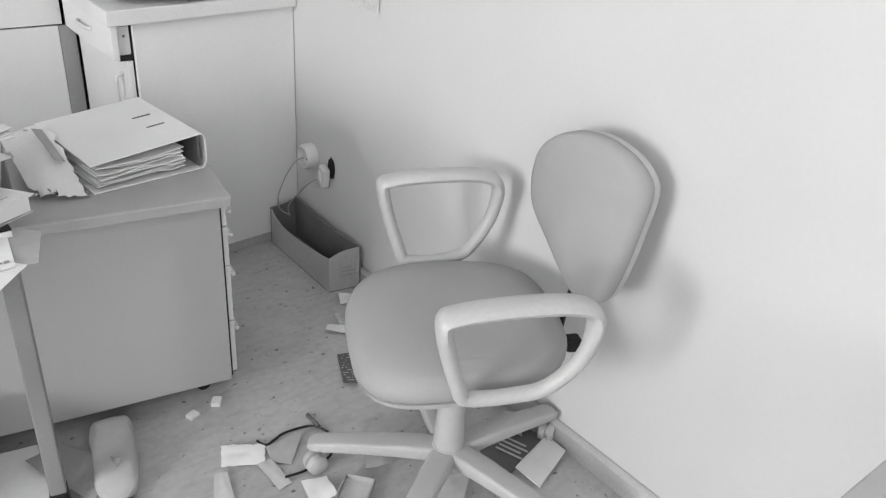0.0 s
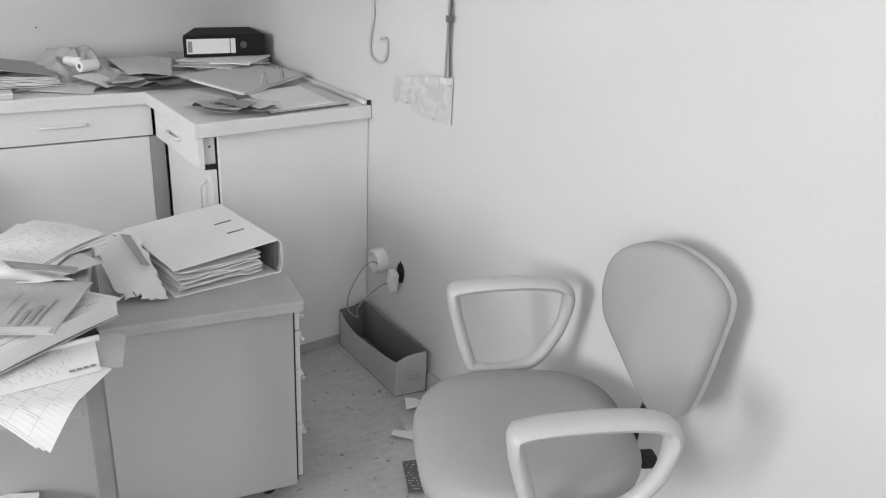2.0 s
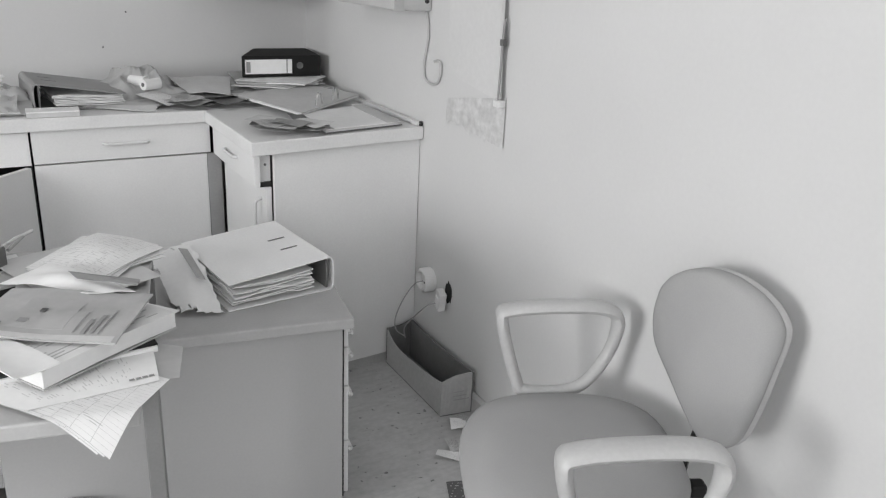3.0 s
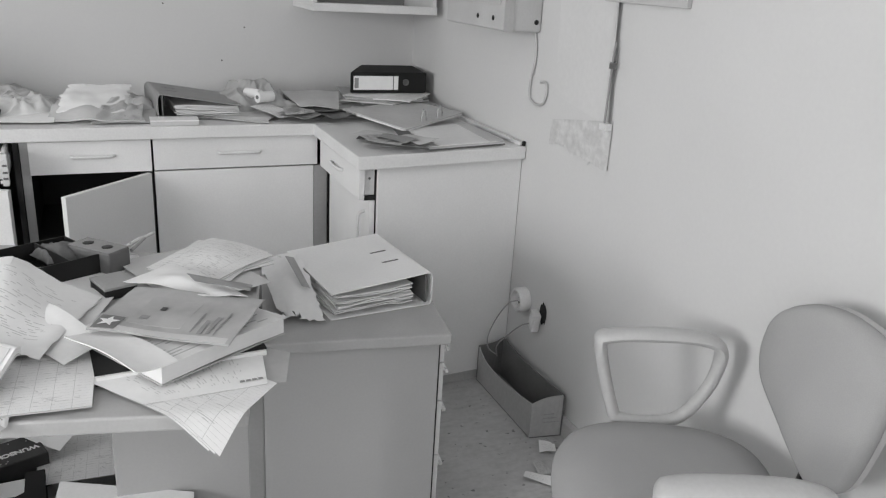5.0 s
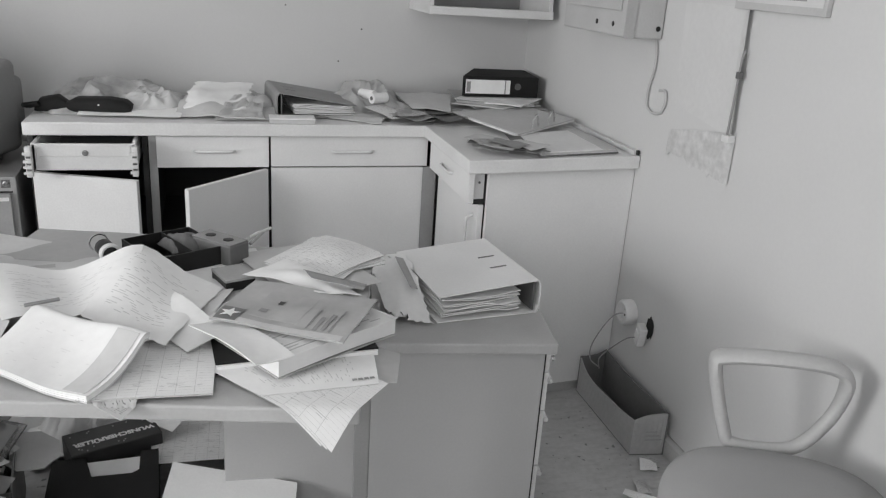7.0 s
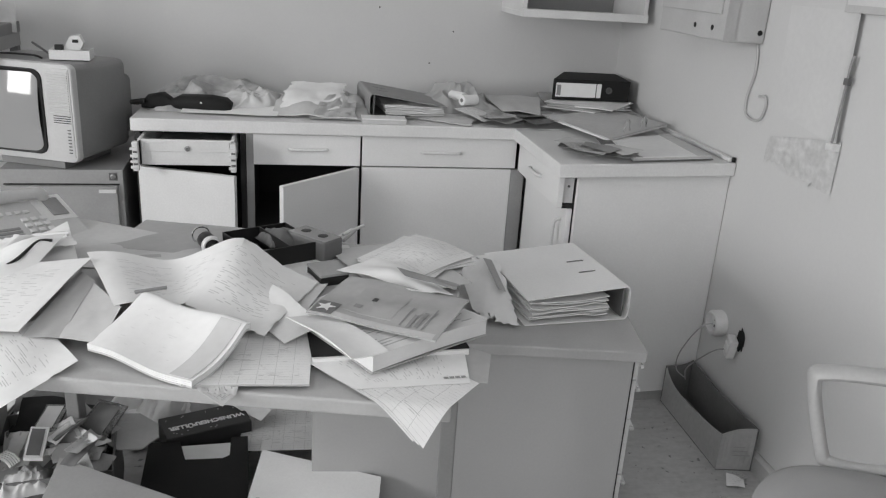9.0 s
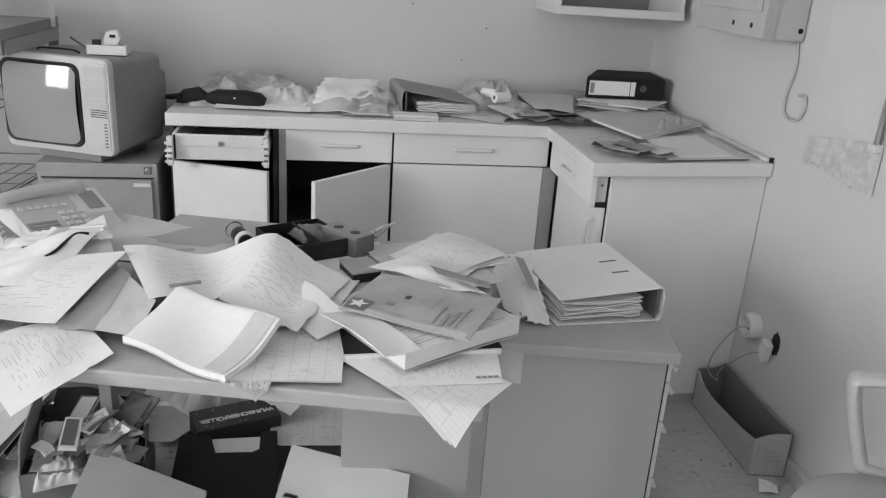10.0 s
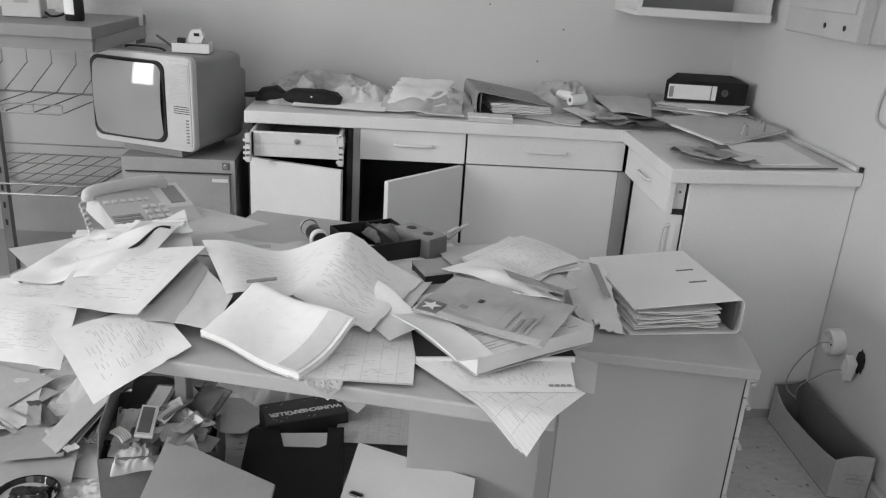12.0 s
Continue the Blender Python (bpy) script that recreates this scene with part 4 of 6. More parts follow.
def binder(x, y, z, rz, w, d, h, cover, inner, label, rise=0.0, pages=True, name="lever_arch_binder", slots=True):
    """Lever arch file lying flat: its spine along +x, pages open to -x and -y; rise: how far the top cover slopes."""
    e = thing(name, x, y, z, rz, label, "binder")
    t = 0.003
    part("bottom_cover", box(-w / 2, w / 2 - 0.012, -d / 2, d / 2, 0, t, 0.001), cover, e)
    ring = []
    for i in range(9):
        a = radians(-90 + 180 * i / 8)
        ring.append((w / 2 - 0.014 + 0.014 * math.cos(a), (h / 2) + (h / 2) * math.copysign(abs(math.sin(a)) ** 0.45, math.sin(a))))
    inn = [(px - t * (1 if px > w / 2 - 0.005 else 0.3), h / 2 + (pz - h / 2) * (1 - 2 * t / h)) for px, pz in ring]
    prof = ring + inn[::-1]
    part("spine", loft([[(px, yy, pz) for px, pz in prof] for yy in (-d / 2, d / 2)]), cover, e)
    bm = box(-w + 0.014, 0, -d / 2, d / 2, -t, 0, 0.001)
    tc = part("top_cover", bm, cover, e)
    tc.matrix_basis = pose(w / 2 - 0.014, 0, h, 0, -math.degrees(math.asin(rise / w)), 0)
    if slots:
        for yy in (-0.045, 0.03):
            part("slot", box(-0.075, -0.03, yy - 0.003, yy + 0.003, 0.0002, 0.001), M_STEELD, tc, "dark ring slot")
    # dark panel added to paint the shaded hollow behind the pages
    part("spine_shade", box(w / 2 - 0.02, w / 2 - 0.016, -d / 2 + 0.006, d / 2 - 0.006, 0.006, h - 0.008), M_STEELD, e, "dark panel for the shade inside the spine")
    if pages:
        rr = random.Random(int(abs(x * 1000)))
        n, ph = 10, max(0.02, h - rise * 0.5 - 0.03)
        for i in range(n):
            zz = 0.004 + ph * i / n
            f = wavy(i * 1.3 + x, rr.uniform(0.003, 0.012), (rr.uniform(0, 0.01), 0.008, 0.004, 0), 2.5)
            p = part("page", sheet_bm(w * 0.74, d * 0.93, f, 6, 8, 0.0022), inner, e, "", False)
            p.matrix_basis = pose(-w * 0.09 + rr.uniform(-0.006, 0.006), rr.uniform(-0.014, 0.003), zz, 0, 0, rr.uniform(-3.5, 3.5))
        part("arch", tube(smooth_path([(w / 2 - 0.05, -0.04, 0.004), (w / 2 - 0.05, -0.04, h * 0.6), (w / 2 - 0.065, -0.04, h * 0.72), (w / 2 - 0.09, -0.04, h * 0.55)], per=4), 0.002, 6), M_CHROME, e)
    return e


binder(-0.692, -1.45, 0.563, 6, 0.275, 0.325, 0.088, M_WBIND, M_PAPER, "white lever arch binder stuffed with papers on the pedestal", 0.022)

# black binder lying on the pile, its spine with a label facing the room
bb = thing("lever_arch_binder", -0.195, -0.155, 0.893, -2, "black lever arch binder with a white spine label", "binder")
part("case", slab([(-0.162, -0.125), (0.152, -0.125), (0.174, 0.115), (-0.052, 0.12)], 0.0, 0.08, 0.003), M_BLACKM, bb, "black card case")
pb = part("page_block", box(-0.002, 0.0, -0.11, 0.11, 0.008, 0.066), M_PAPERG, bb, "grey page edges")
pb.matrix_basis = pose(-0.109, 0.0, 0, 0, 0, -24.5)
part("spine_label", box(-0.15, 0.034, -0.1275, -0.1262, 0.012, 0.066), M_PAPER, bb, "white paper spine label")
part("label_stripe", box(0.012, 0.015, -0.1285, -0.1278, 0.012, 0.066), M_INK, bb)
part("label_bar", box(-0.146, -0.13, -0.1285, -0.1278, 0.018, 0.058), M_INKG, bb)
fr = part("finger_ring", lathe([(0.013, 0), (0.013, 0.003), (0.009, 0.003), (0.009, 0.0)], 20), M_STEELD, bb, "steel finger ring")
fr.matrix_basis = pose(0.066, -0.1262, 0.042, 90)

# grey binder on the counter, its cover half open over white pages
gb = binder(-0.965, -0.35, ZT + 0.004, 184, 0.285, 0.3, 0.085, M_GREYC, M_PAPER, "grey lever arch binder lying half open on the counter", 0.045)


# ---------------------------------------------------------------- on the desk: large sheets first
DL = "printed paper lying loose on the littered desk"
ZP = ZD + 0.001


def spread(c, material, label, amp=0.004, humps=(), seed=0.0, thick=0.0006, freq=2.2, n=(18, 16), torn=0.0, name="paper_sheet", category="paper", group="", droop=0.0):
    """A sheet laid out between four corners (x, y, z), with soft waves, humps (u, v, radius u, radius v, height) and a torn edge."""
    c = [Vector(p) for p in c]
    mid = sum(c, Vector()) / 4
    mid.z = min(p.z for p in c)
    inv, lay = DESK.inverted(), 0.0005 * (seed % 23) if mid.z > 0.6 else -1.0

    def warp(x, y, z):
        u, v = x + 0.5, y + 0.5
        p = c[0] * (1 - u) * (1 - v) + c[1] * u * (1 - v) + c[2] * u * v + c[3] * (1 - u) * v - mid
        e = 4 * u * (1 - u) * 0.5 + 4 * v * (1 - v) * 0.5
        p.z += amp * (0.35 + e) * (0.5 + noise.noise((u * freq + seed, v * freq, seed * 1.3)))
        for hu, hv, ru, rv, a in humps:
            p.z += a * math.exp(-((u - hu) / ru) ** 2 - ((v - hv) / rv) ** 2)
        if torn and (v < 0.02 or v > 0.98 or u < 0.02 or u > 0.98):
            p.x += torn * noise.noise((u * 9 + seed, v * 9, 1))
            p.y += torn * noise.noise((u * 9, v * 9 + seed, 7))
        g = inv @ Vector((p.x + mid.x, p.y + mid.y, 0))
        if droop:
            o = max(0.0, -g.y - 0.004)
            p.z -= droop * o * o / (o + 0.03)
        elif -1.15 < g.x < -0.015 and -0.004 < g.y < 0.74:
            p.z = max(p.z, ZD + 0.0015 + lay - mid.z)
        return (p.x, p.y, p.z + z)
    bm = sheet_bm(1.0, 1.0, lambda u, v: 0.0, n[0], n[1], thick, warp)
    return single(name, bm, material, Matrix.Translation(mid), label, category, group, smooth=True)


# under-layer
for i, (x, y, rz, m) in enumerate(((-1.96, -1.58, 15, M_PAPER), (-1.98, -1.86, -20, M_LEAF), (-1.78, -1.62, 30, M_PAPERM), (-1.52, -1.72, -15, M_LEAF), (-1.3, -1.62, 10, M_PAPER), (-1.42, -1.88, 25, M_PAPERM), (-1.2, -1.7, -25, M_PAPERG), (-1.15, -1.85, 40, M_PAPER), (-1.82, -1.42, 60, M_PAPERM), (-1.6, -1.42, 75, M_PAPERG), (-1.72, -1.7, 10, M_PAPERG), (-1.12, -1.62, 20, M_PAPERM), (-2.0, -1.68, 40, M_PAPERM))):
    paper(x, y, ZP + 0.0012 * i, rz, m, amp=0.003, seed=i * 2.1, label=DL)
spread([(-1.85, -1.62, 0.719), (-1.5, -1.66, 0.719), (-1.53, -1.4, 0.706), (-1.79, -1.38, 0.706)], M_PAPERM, "wide grey sheet at the back of the desk", 0.003, seed=1)
# left end of the desk
spread([(-2.1, -1.95, 0.712), (-1.96, -1.97, 0.714), (-1.96, -1.76, 0.718), (-2.1, -1.78, 0.714)], M_LEAF, "letter under the sheets at the desk's end", 0.004, seed=21)
spread([(-2.17, -1.97, 0.69), (-2.03, -2.03, 0.70), (-2.03, -1.78, 0.722), (-2.15, -1.78, 0.704)], M_LEAF, "letter lying at the desk's end", 0.006, seed=2)
spread([(-2.12, -1.85, 0.706), (-2.0, -1.72, 0.735), (-1.93, -1.54, 0.742), (-2.07, -1.5, 0.708)], M_PAPER, "creased white sheet at the desk's end", 0.01, seed=3, freq=3, torn=0.03)
spread([(-2.092, -1.834, 0.728), (-1.87, -1.8, 0.735), (-1.823, -1.575, 0.772), (-2.05, -1.68, 0.738)], M_PAPER, "white sheet bent up towards the telephone", 0.008, ((0.75, 0.9, 0.2, 0.4, 0.012), (0.3, 0.5, 0.2, 0.8, -0.01)), 4, freq=4)
spread([(-2.03, -1.63, 0.732), (-1.8, -1.6, 0.758), (-1.83, -1.55, 0.772), (-1.98, -1.52, 0.742)], M_PAPER, "torn white sheet leaning on the telephone", 0.007, ((0.6, 0.3, 0.2, 0.5, 0.008),), 5, freq=5, torn=0.02)
spread([(-2.06, -2.065, 0.698), (-1.895, -2.085, 0.688), (-1.93, -1.9, 0.724), (-2.1, -1.88, 0.724)], M_LEAF, "letter lapping over the desk's front edge", 0.006, seed=6)
spread([(-1.935, -2.015, 0.716), (-1.816, -2.162, 0.672), (-1.697, -2.034, 0.711), (-1.8, -1.88, 0.716)], M_TEXT, "printed letter hanging over the desk's front edge", 0.005, ((0.5, 0.4, 0.5, 0.5, 0.006),), 7)
spread([(-1.805, -1.959, 0.722), (-1.741, -1.969, 0.722), (-1.725, -1.77, 0.745), (-1.765, -1.72, 0.748)], M_PAPERG, "grey folder flap under a letter", 0.003, seed=8)
spread([(-1.743, -1.968, 0.722), (-1.669, -1.99, 0.722), (-1.656, -1.89, 0.744), (-1.731, -1.77, 0.745)], M_PAPERM, "pale folder under a letter", 0.002, seed=9)
spread([(-1.971, -1.924, 0.731), (-1.806, -1.966, 0.734), (-1.745, -1.705, 0.77), (-1.998, -1.665, 0.738)], M_LEAF, "curled printed letter on top of the litter", 0.006, ((0.5, 0.5, 0.4, 0.6, -0.006),), 10)
spread([(-2.0, -1.74, 0.724), (-1.791, -1.63, 0.734), (-1.845, -1.484, 0.772), (-1.95, -1.62, 0.752)], M_PAPER, "creased white sheet rising to the telephone", 0.008, ((0.3, 0.5, 0.15, 0.8, 0.012), (0.7, 0.4, 0.2, 0.8, -0.008)), 8.5, freq=3)
single("spectacles_arm", tube(smooth_path([(-1.9, -1.71, 0.757), (-1.885, -1.69, 0.764), (-1.865, -1.63, 0.777), (-1.84, -1.62, 0.776)], per=5), 0.0035, 6), M_BLACK, None, "bent black wire arm lying on the sheets", "wire", smooth=True)
# middle
spread([(-1.668, -1.889, 0.742), (-1.475, -1.79, 0.745), (-1.452, -1.655, 0.785), (-1.765, -1.66, 0.762)], M_LEAF, "long springy printed sheet waving over the desk", 0.003, ((0.52, 0.6, 0.24, 1.2, -0.03), (0.93, 0.9, 0.14, 0.5, 0.012), (0.1, 0.4, 0.2, 0.8, 0.006)), 11, n=(36, 22), freq=1.5)
single("pen", tube([(-0.028, 0, 0), (0.028, 0, 0)], 0.0035, 8), M_GREYC, pose(-1.607, -1.868, 0.768, 0, 0, 22), "short grey pen on the sheets", "pen", smooth=True)
spread([(-1.55, -1.855, 0.732), (-1.40, -1.995, 0.722), (-1.3, -1.73, 0.722), (-1.485, -1.625, 0.765)], M_TEXT, "springy printed sheet arched over other papers", 0.004, ((0.22, 0.8, 0.3, 0.45, 0.034), (0.95, 0.2, 0.16, 0.5, 0.012)), 13, n=(30, 28), torn=0.005, freq=1.6)
spread([(-1.475, -1.89, 0.714), (-1.355, -1.945, 0.714), (-1.275, -1.706, 0.716), (-1.409, -1.587, 0.714)], M_LEAF, "white sheet under the springy one", 0.004, ((0.5, 0.7, 0.4, 0.3, 0.008),), 14.5, freq=1.6)
spread([(-1.485, -1.80, 0.722), (-1.365, -2.0, 0.718), (-1.296, -1.96, 0.736), (-1.41, -1.742, 0.732)], M_PAPER, "white page rolling up beside the catalogue", 0.002, ((0.35, 0.95, 0.3, 0.3, 0.008),), 12.5, 0.001, n=(20, 16))


def open_booklet():
    """Open booklet: its near side on the desk, the far side lifted and rolling over."""
    e = thing("booklet", 0, 0, 0, 0, "white booklet lying open, pages rolling over", "book")
    near = (Vector((-1.693, -1.989, 0.708)), Vector((-1.507, -2.13, 0.706)))
    far = (Vector((-1.612, -1.862, 0.757)), Vector((-1.422, -2.01, 0.762)))

    def leaf(lift, shy, u0=0.0, u1=1.0, v0=0.0, v1=1.0):
        def warp(x, y, z):
            u, v = u0 + (x + 0.5) * (u1 - u0), v0 + (y + 0.5) * (v1 - v0)
            p = near[0].lerp(near[1], u).lerp(far[0].lerp(far[1], u), v * (1 - shy))
            p.z += lift - 0.018 * math.sin(math.pi * v) * (0.4 + 0.6 * u) + 0.004 * math.sin(7 * u + 2 * v)
            p.z -= 0.012 * max(0.0, (v - 0.88) / 0.12) ** 2
            return (p.x, p.y, max(p.z, 0.7025 + lift) + z)
        return warp
    for i, m in enumerate((M_PAPERM, M_PAPER, M_PAPER, M_BOOKP)):
        part("page", sheet_bm(1, 1, lambda u, v: 0.0, 14, 30, 0.0028, leaf(0.0034 * i, 0.005 * (3 - i))), m, e, "", True)
    part("tinted_column", sheet_bm(1, 1, lambda u, v: 0.0, 6, 28, 0.0004, leaf(0.0137, 0.0, 0.78, 0.97, 0.03, 0.9)), M_PAPERM, e, "grey tinted page column", True)
    return e


open_booklet()
paper(-1.42, -2.035, ZP + 0.006, -3, M_FORM, 0.2, 0.185, 0.003, seed=4.2, label="list of small print on recycled paper, on the desk", thick=0.003)
spread([(-1.52, -2.1, 0.7), (-1.458, -2.16, 0.692), (-1.415, -2.1, 0.702), (-1.47, -2.05, 0.703)], M_MAG, "small printed leaflet at the desk's edge", 0.002, seed=14)
# right end: books
db = thing("book", -1.187, -1.947, ZP + 0.001, 4, "black covered book lying under an open catalogue", "book")
part("page_block", box(-0.138, 0.138, -0.1, 0.095, 0.002, 0.014, 0.001), M_PAPER, db)
part("cover", box(-0.14, 0.14, -0.094, 0.1, 0.0143, 0.0165, 0.0005), M_BLACKM, db, "black card cover")
part("back_cover", box(-0.14, 0.14, -0.102, 0.1, 0.0, 0.0018, 0.0005), M_BLACKM, db)
ct = thing("catalogue", -1.163, -1.964, ZP + 0.018, 31, "thick open catalogue with pale printed pages", "book")
part("page_block", sheet_bm(0.258, 0.2, lambda u, v: 0.002 + 0.003 * math.sin(3.1 * u), 14, 8, 0.028), M_CATP, ct, "thick block of printed pages", True)
part("cover", sheet_bm(0.262, 0.204, lambda u, v: 0.0, 4, 4, 0.0018), M_PAPERG, ct)
cp = part("turned_page", sheet_bm(0.075, 0.2, lambda u, v: 0.031 + 0.012 * max(0, 0.8 - u) ** 2 + 0.006 * math.sin(4 * v), 12, 8, 0.002), M_PAPER, ct, "pages curling up", True)
cp.matrix_basis = pose(-0.135, 0.0, 0)


def star_magazine():
    e = thing("magazine", -1.178, -1.953, ZP + 0.053, -31, "grey magazine in film with a white star", "magazine")

    def f(u, v):
        return 0.002 + 0.006 * (0.5 + noise.noise((u * 2.2, v * 2.2, 3))) + 0.012 * v * u + 0.01 * (1 - u) * v
    part("cover", sheet_bm(0.25, 0.168, f, 16, 12, 0.003), M_MAGC, e, "grey printed magazine cover", True)

    def on(u0, u1, v0, v1, material, name, label="", up=0.0035, parent=e):
        """A printed patch that follows the cover."""
        bm = sheet_bm((u1 - u0) * 0.25, (v1 - v0) * 0.168, lambda a, b: f(u0 + a * (u1 - u0), v0 + b * (v1 - v0)) + up, 5, 5, 0.0003)
        p = part(name, bm, material, e, label, True)
        p.matrix_basis = pose(((u0 + u1) / 2 - 0.5) * 0.25, ((v0 + v1) / 2 - 0.5) * 0.168, 0)
        return p
    on(0.0, 0.97, 0.0, 0.1, M_PAPERM, "cover_margin")
    on(0.02, 0.19, 0.02, 0.27, M_GREYD, "star_field", "dark square with a star", 0.0042)
    z = f(0.105, 0.145) + 0.005
    st = [((0.019 if k % 2 == 0 else 0.008) * math.cos(radians(36 * k + 90)) - 0.0985, (0.019 if k % 2 == 0 else 0.008) * math.sin(radians(36 * k + 90)) - 0.0596) for k in range(10)]
    part("star", loft([[(x, y, z) for x, y in st], [(x, y, z + 0.0006) for x, y in st]]), M_PAPER, e, "white five-pointed star")
    for i, (u0, v0, v1) in enumerate(((0.68, 0.14, 0.55), (0.735, 0.12, 0.4), (0.79, 0.14, 0.5), (0.85, 0.12, 0.62))):
        on(u0, u0 + (0.03 if i % 3 else 0.012), v0, v1, M_INKG, "title_bar", "", 0.0042)
    on(0.22, 0.6, 0.2, 0.8, M_MAGC, "cover_picture", "pale printed picture", 0.0031)
    on(0.35, 0.39, 0.52, 0.6, M_INK, "picture_spot", "", 0.0044)
    on(0.27, 0.33, 0.3, 0.38, M_INKG, "picture_spot", "", 0.0044)


M_MAGC = mat("magazine_cover", 0.4, 0.3, 0.15, 12, 0.04, 0.05, 60)
M_GREYD = mat("dark_grey_print", 0.17, 0.4)
star_magazine()
spread([(-1.262, -1.7, 0.738), (-1.13, -1.9, 0.772), (-1.055, -1.93, 0.776), (-1.165, -1.645, 0.745)], M_PAPER, "white folded flyer by the magazine", 0.005, ((0.5, 0.5, 0.3, 0.6, 0.012),), 15)
spread([(-1.14, -1.87, 0.792), (-1.05, -1.925, 0.785), (-1.04, -1.9, 0.785), (-1.15, -1.82, 0.79)], M_GREYC, "grey strip of card on the flyer", 0.003, seed=16, name="card_strip")
spread([(-1.34, -2.04, 0.709), (-1.25, -2.15, 0.709), (-1.062, -2.142, 0.709), (-1.046, -2.0, 0.709)], M_LEAF, "printed letter lapping over the desk's corner", 0.002, seed=17, droop=0.4)
for i in range(4):
    single("print_bar", box(-0.004, 0.004, -0.003, 0.003, 0, 0.0004), M_INKG, pose(-1.1 + 0.01 * i, -2.126 + 0.0007 * i, 0.7118, 0, 0, 5), "small dark print mark on the letter", "print")
spread([(-1.085, -2.128, 0.7075), (-1.03, -2.135, 0.703), (-1.0, -2.03, 0.703), (-1.06, -1.99, 0.7075)], M_PAPERG, "grey sheet hanging over the desk's corner", 0.001, seed=18, droop=0.3)
for i in range(3):
    o = (0.011, 0.005, 0.0)[i]
    spread([(-1.305 - o, -2.06, 0.704 + 0.0012 * i), (-1.158 - o * 1.3, -2.268 + o * 1.2, 0.704 + 0.0012 * i), (-1.046 - o, -2.14, 0.704 + 0.0012 * i), (-1.19, -1.96, 0.704 + 0.0012 * i)], M_FORM, "ruled form hanging over the desk's front edge", 0.002, (), 19 + i, n=(26, 26), droop=0.7, group="hanging forms")
# back right: fanned forms
for i in range(6):
    c, a = Vector((-1.075, -1.585, 0)), radians((-13, 9, -6, 14, 4, 0)[i])
    q = []
    for x, y, z in ((-1.212, -1.592, 0.712), (-1.11, -1.728, 0.708), (-0.938, -1.59, 0.713), (-1.056, -1.455, 0.722)):
        x, y = x - c.x, y - c.y
        q.append((c.x + x * math.cos(a) - y * math.sin(a), c.y + x * math.sin(a) + y * math.cos(a), z + 0.002 * i))
    spread(q, M_FORM, "ruled form in a fanned pile on the desk", 0.003, ((0.55, 0.6, 0.45, 0.5, 0.018),), 30 + i, 0.0012, group="fanned forms", freq=1.4)
spread([(-1.1, -1.67, 0.712), (-0.985, -1.66, 0.712), (-0.945, -1.55, 0.712), (-1.04, -1.56, 0.712)], M_PAPERG, "grey card under the fanned forms", 0.002, seed=36)

# torn envelope between desk and binder
spread([(-0.925, -1.6, 0.572), (-0.825, -1.64, 0.568), (-0.838, -1.4, 0.648), (-0.925, -1.29, 0.606)], M_PAPER, "torn white envelope on the pedestal", 0.006, ((0.3, 0.4, 0.4, 0.4, 0.014), (0.8, 0.8, 0.3, 0.3, 0.012)), 37, freq=2.2, torn=0.02, name="envelope", category="envelope")
spread([(-0.858, -1.53, 0.62), (-0.84, -1.54, 0.616), (-0.852, -1.42, 0.654), (-0.872, -1.41, 0.656)], M_STEEL, "grey film window strip of a torn envelope", 0.001, seed=38, name="envelope_window", category="envelope")


def small_box(x, y, z, rz, w, d, h, top, side, label, name="small_box"):
    e = thing(name, x, y, z, rz, label, "box")
    part("base", box(-w / 2, w / 2, -d / 2, d / 2, 0, h * 0.75, 0.001), side, e)
    part("lid", box(-w / 2 - 0.001, w / 2 + 0.001, -d / 2 - 0.001, d / 2 + 0.001, h * 0.75 + 0.0003, h, 0.001), top, e)
    return e


small_box(-1.279, -1.68, ZP + 0.01, 20, 0.064, 0.078, 0.026, M_STEEL, M_BLACK, "small flat box, grey lid, black sides", "cigarette_box")


def desk_tray():
    e = thing("pen_tray", -1.405, -1.52, ZP + 0.004, 28, "open black plastic tray with odds and ends", "tray")
    part("floor", box(-0.08, 0.08, -0.08, 0.08, 0, 0.003), M_BLACK, e)
    for b in ((-0.08, 0.08, -0.08, -0.077), (-0.08, 0.08, 0.077, 0.08), (-0.08, -0.077, -0.0765, 0.0765), (0.077, 0.08, -0.0765, 0.0765), (0.01, 0.013, -0.0765, 0.0765)):
        part("side", box(*b, 0.0032, 0.046, 0.0005), M_BLACK, e)
    part("eraser", box(-0.05, -0.01, -0.05, -0.02, 0.0035, 0.025, 0.004), M_STEEL, e)
    f = thing("punch", -1.303, -1.512, ZP + 0.004, -46, "dark plastic block with two round holes", "holder")
    part("block", box(-0.06, 0.06, -0.03, 0.03, 0, 0.05, 0.004), M_STEELD, f)
    part("face", box(-0.058, 0.058, -0.028, 0.028, 0.0503, 0.0515), M_GREYC, f)
    for x in (-0.028, 0.026):
        part("hole", lathe([(0.012, 0.0517), (0.012, 0.0525), (0.008, 0.053)], 16), M_BLACK, f).matrix_basis = pose(x, 0, 0)
    c = thing("paper_ball", -1.375, -1.475, ZP + 0.024, 0, "crumpled grey paper lying in the tray", "paper")
    k = crumple("crumpled_paper", 0, 0, 0, 0.1, 0.08, 0.04, 7.0, M_STEELD, "", "", 20, 4, 14)
    k.parent = c


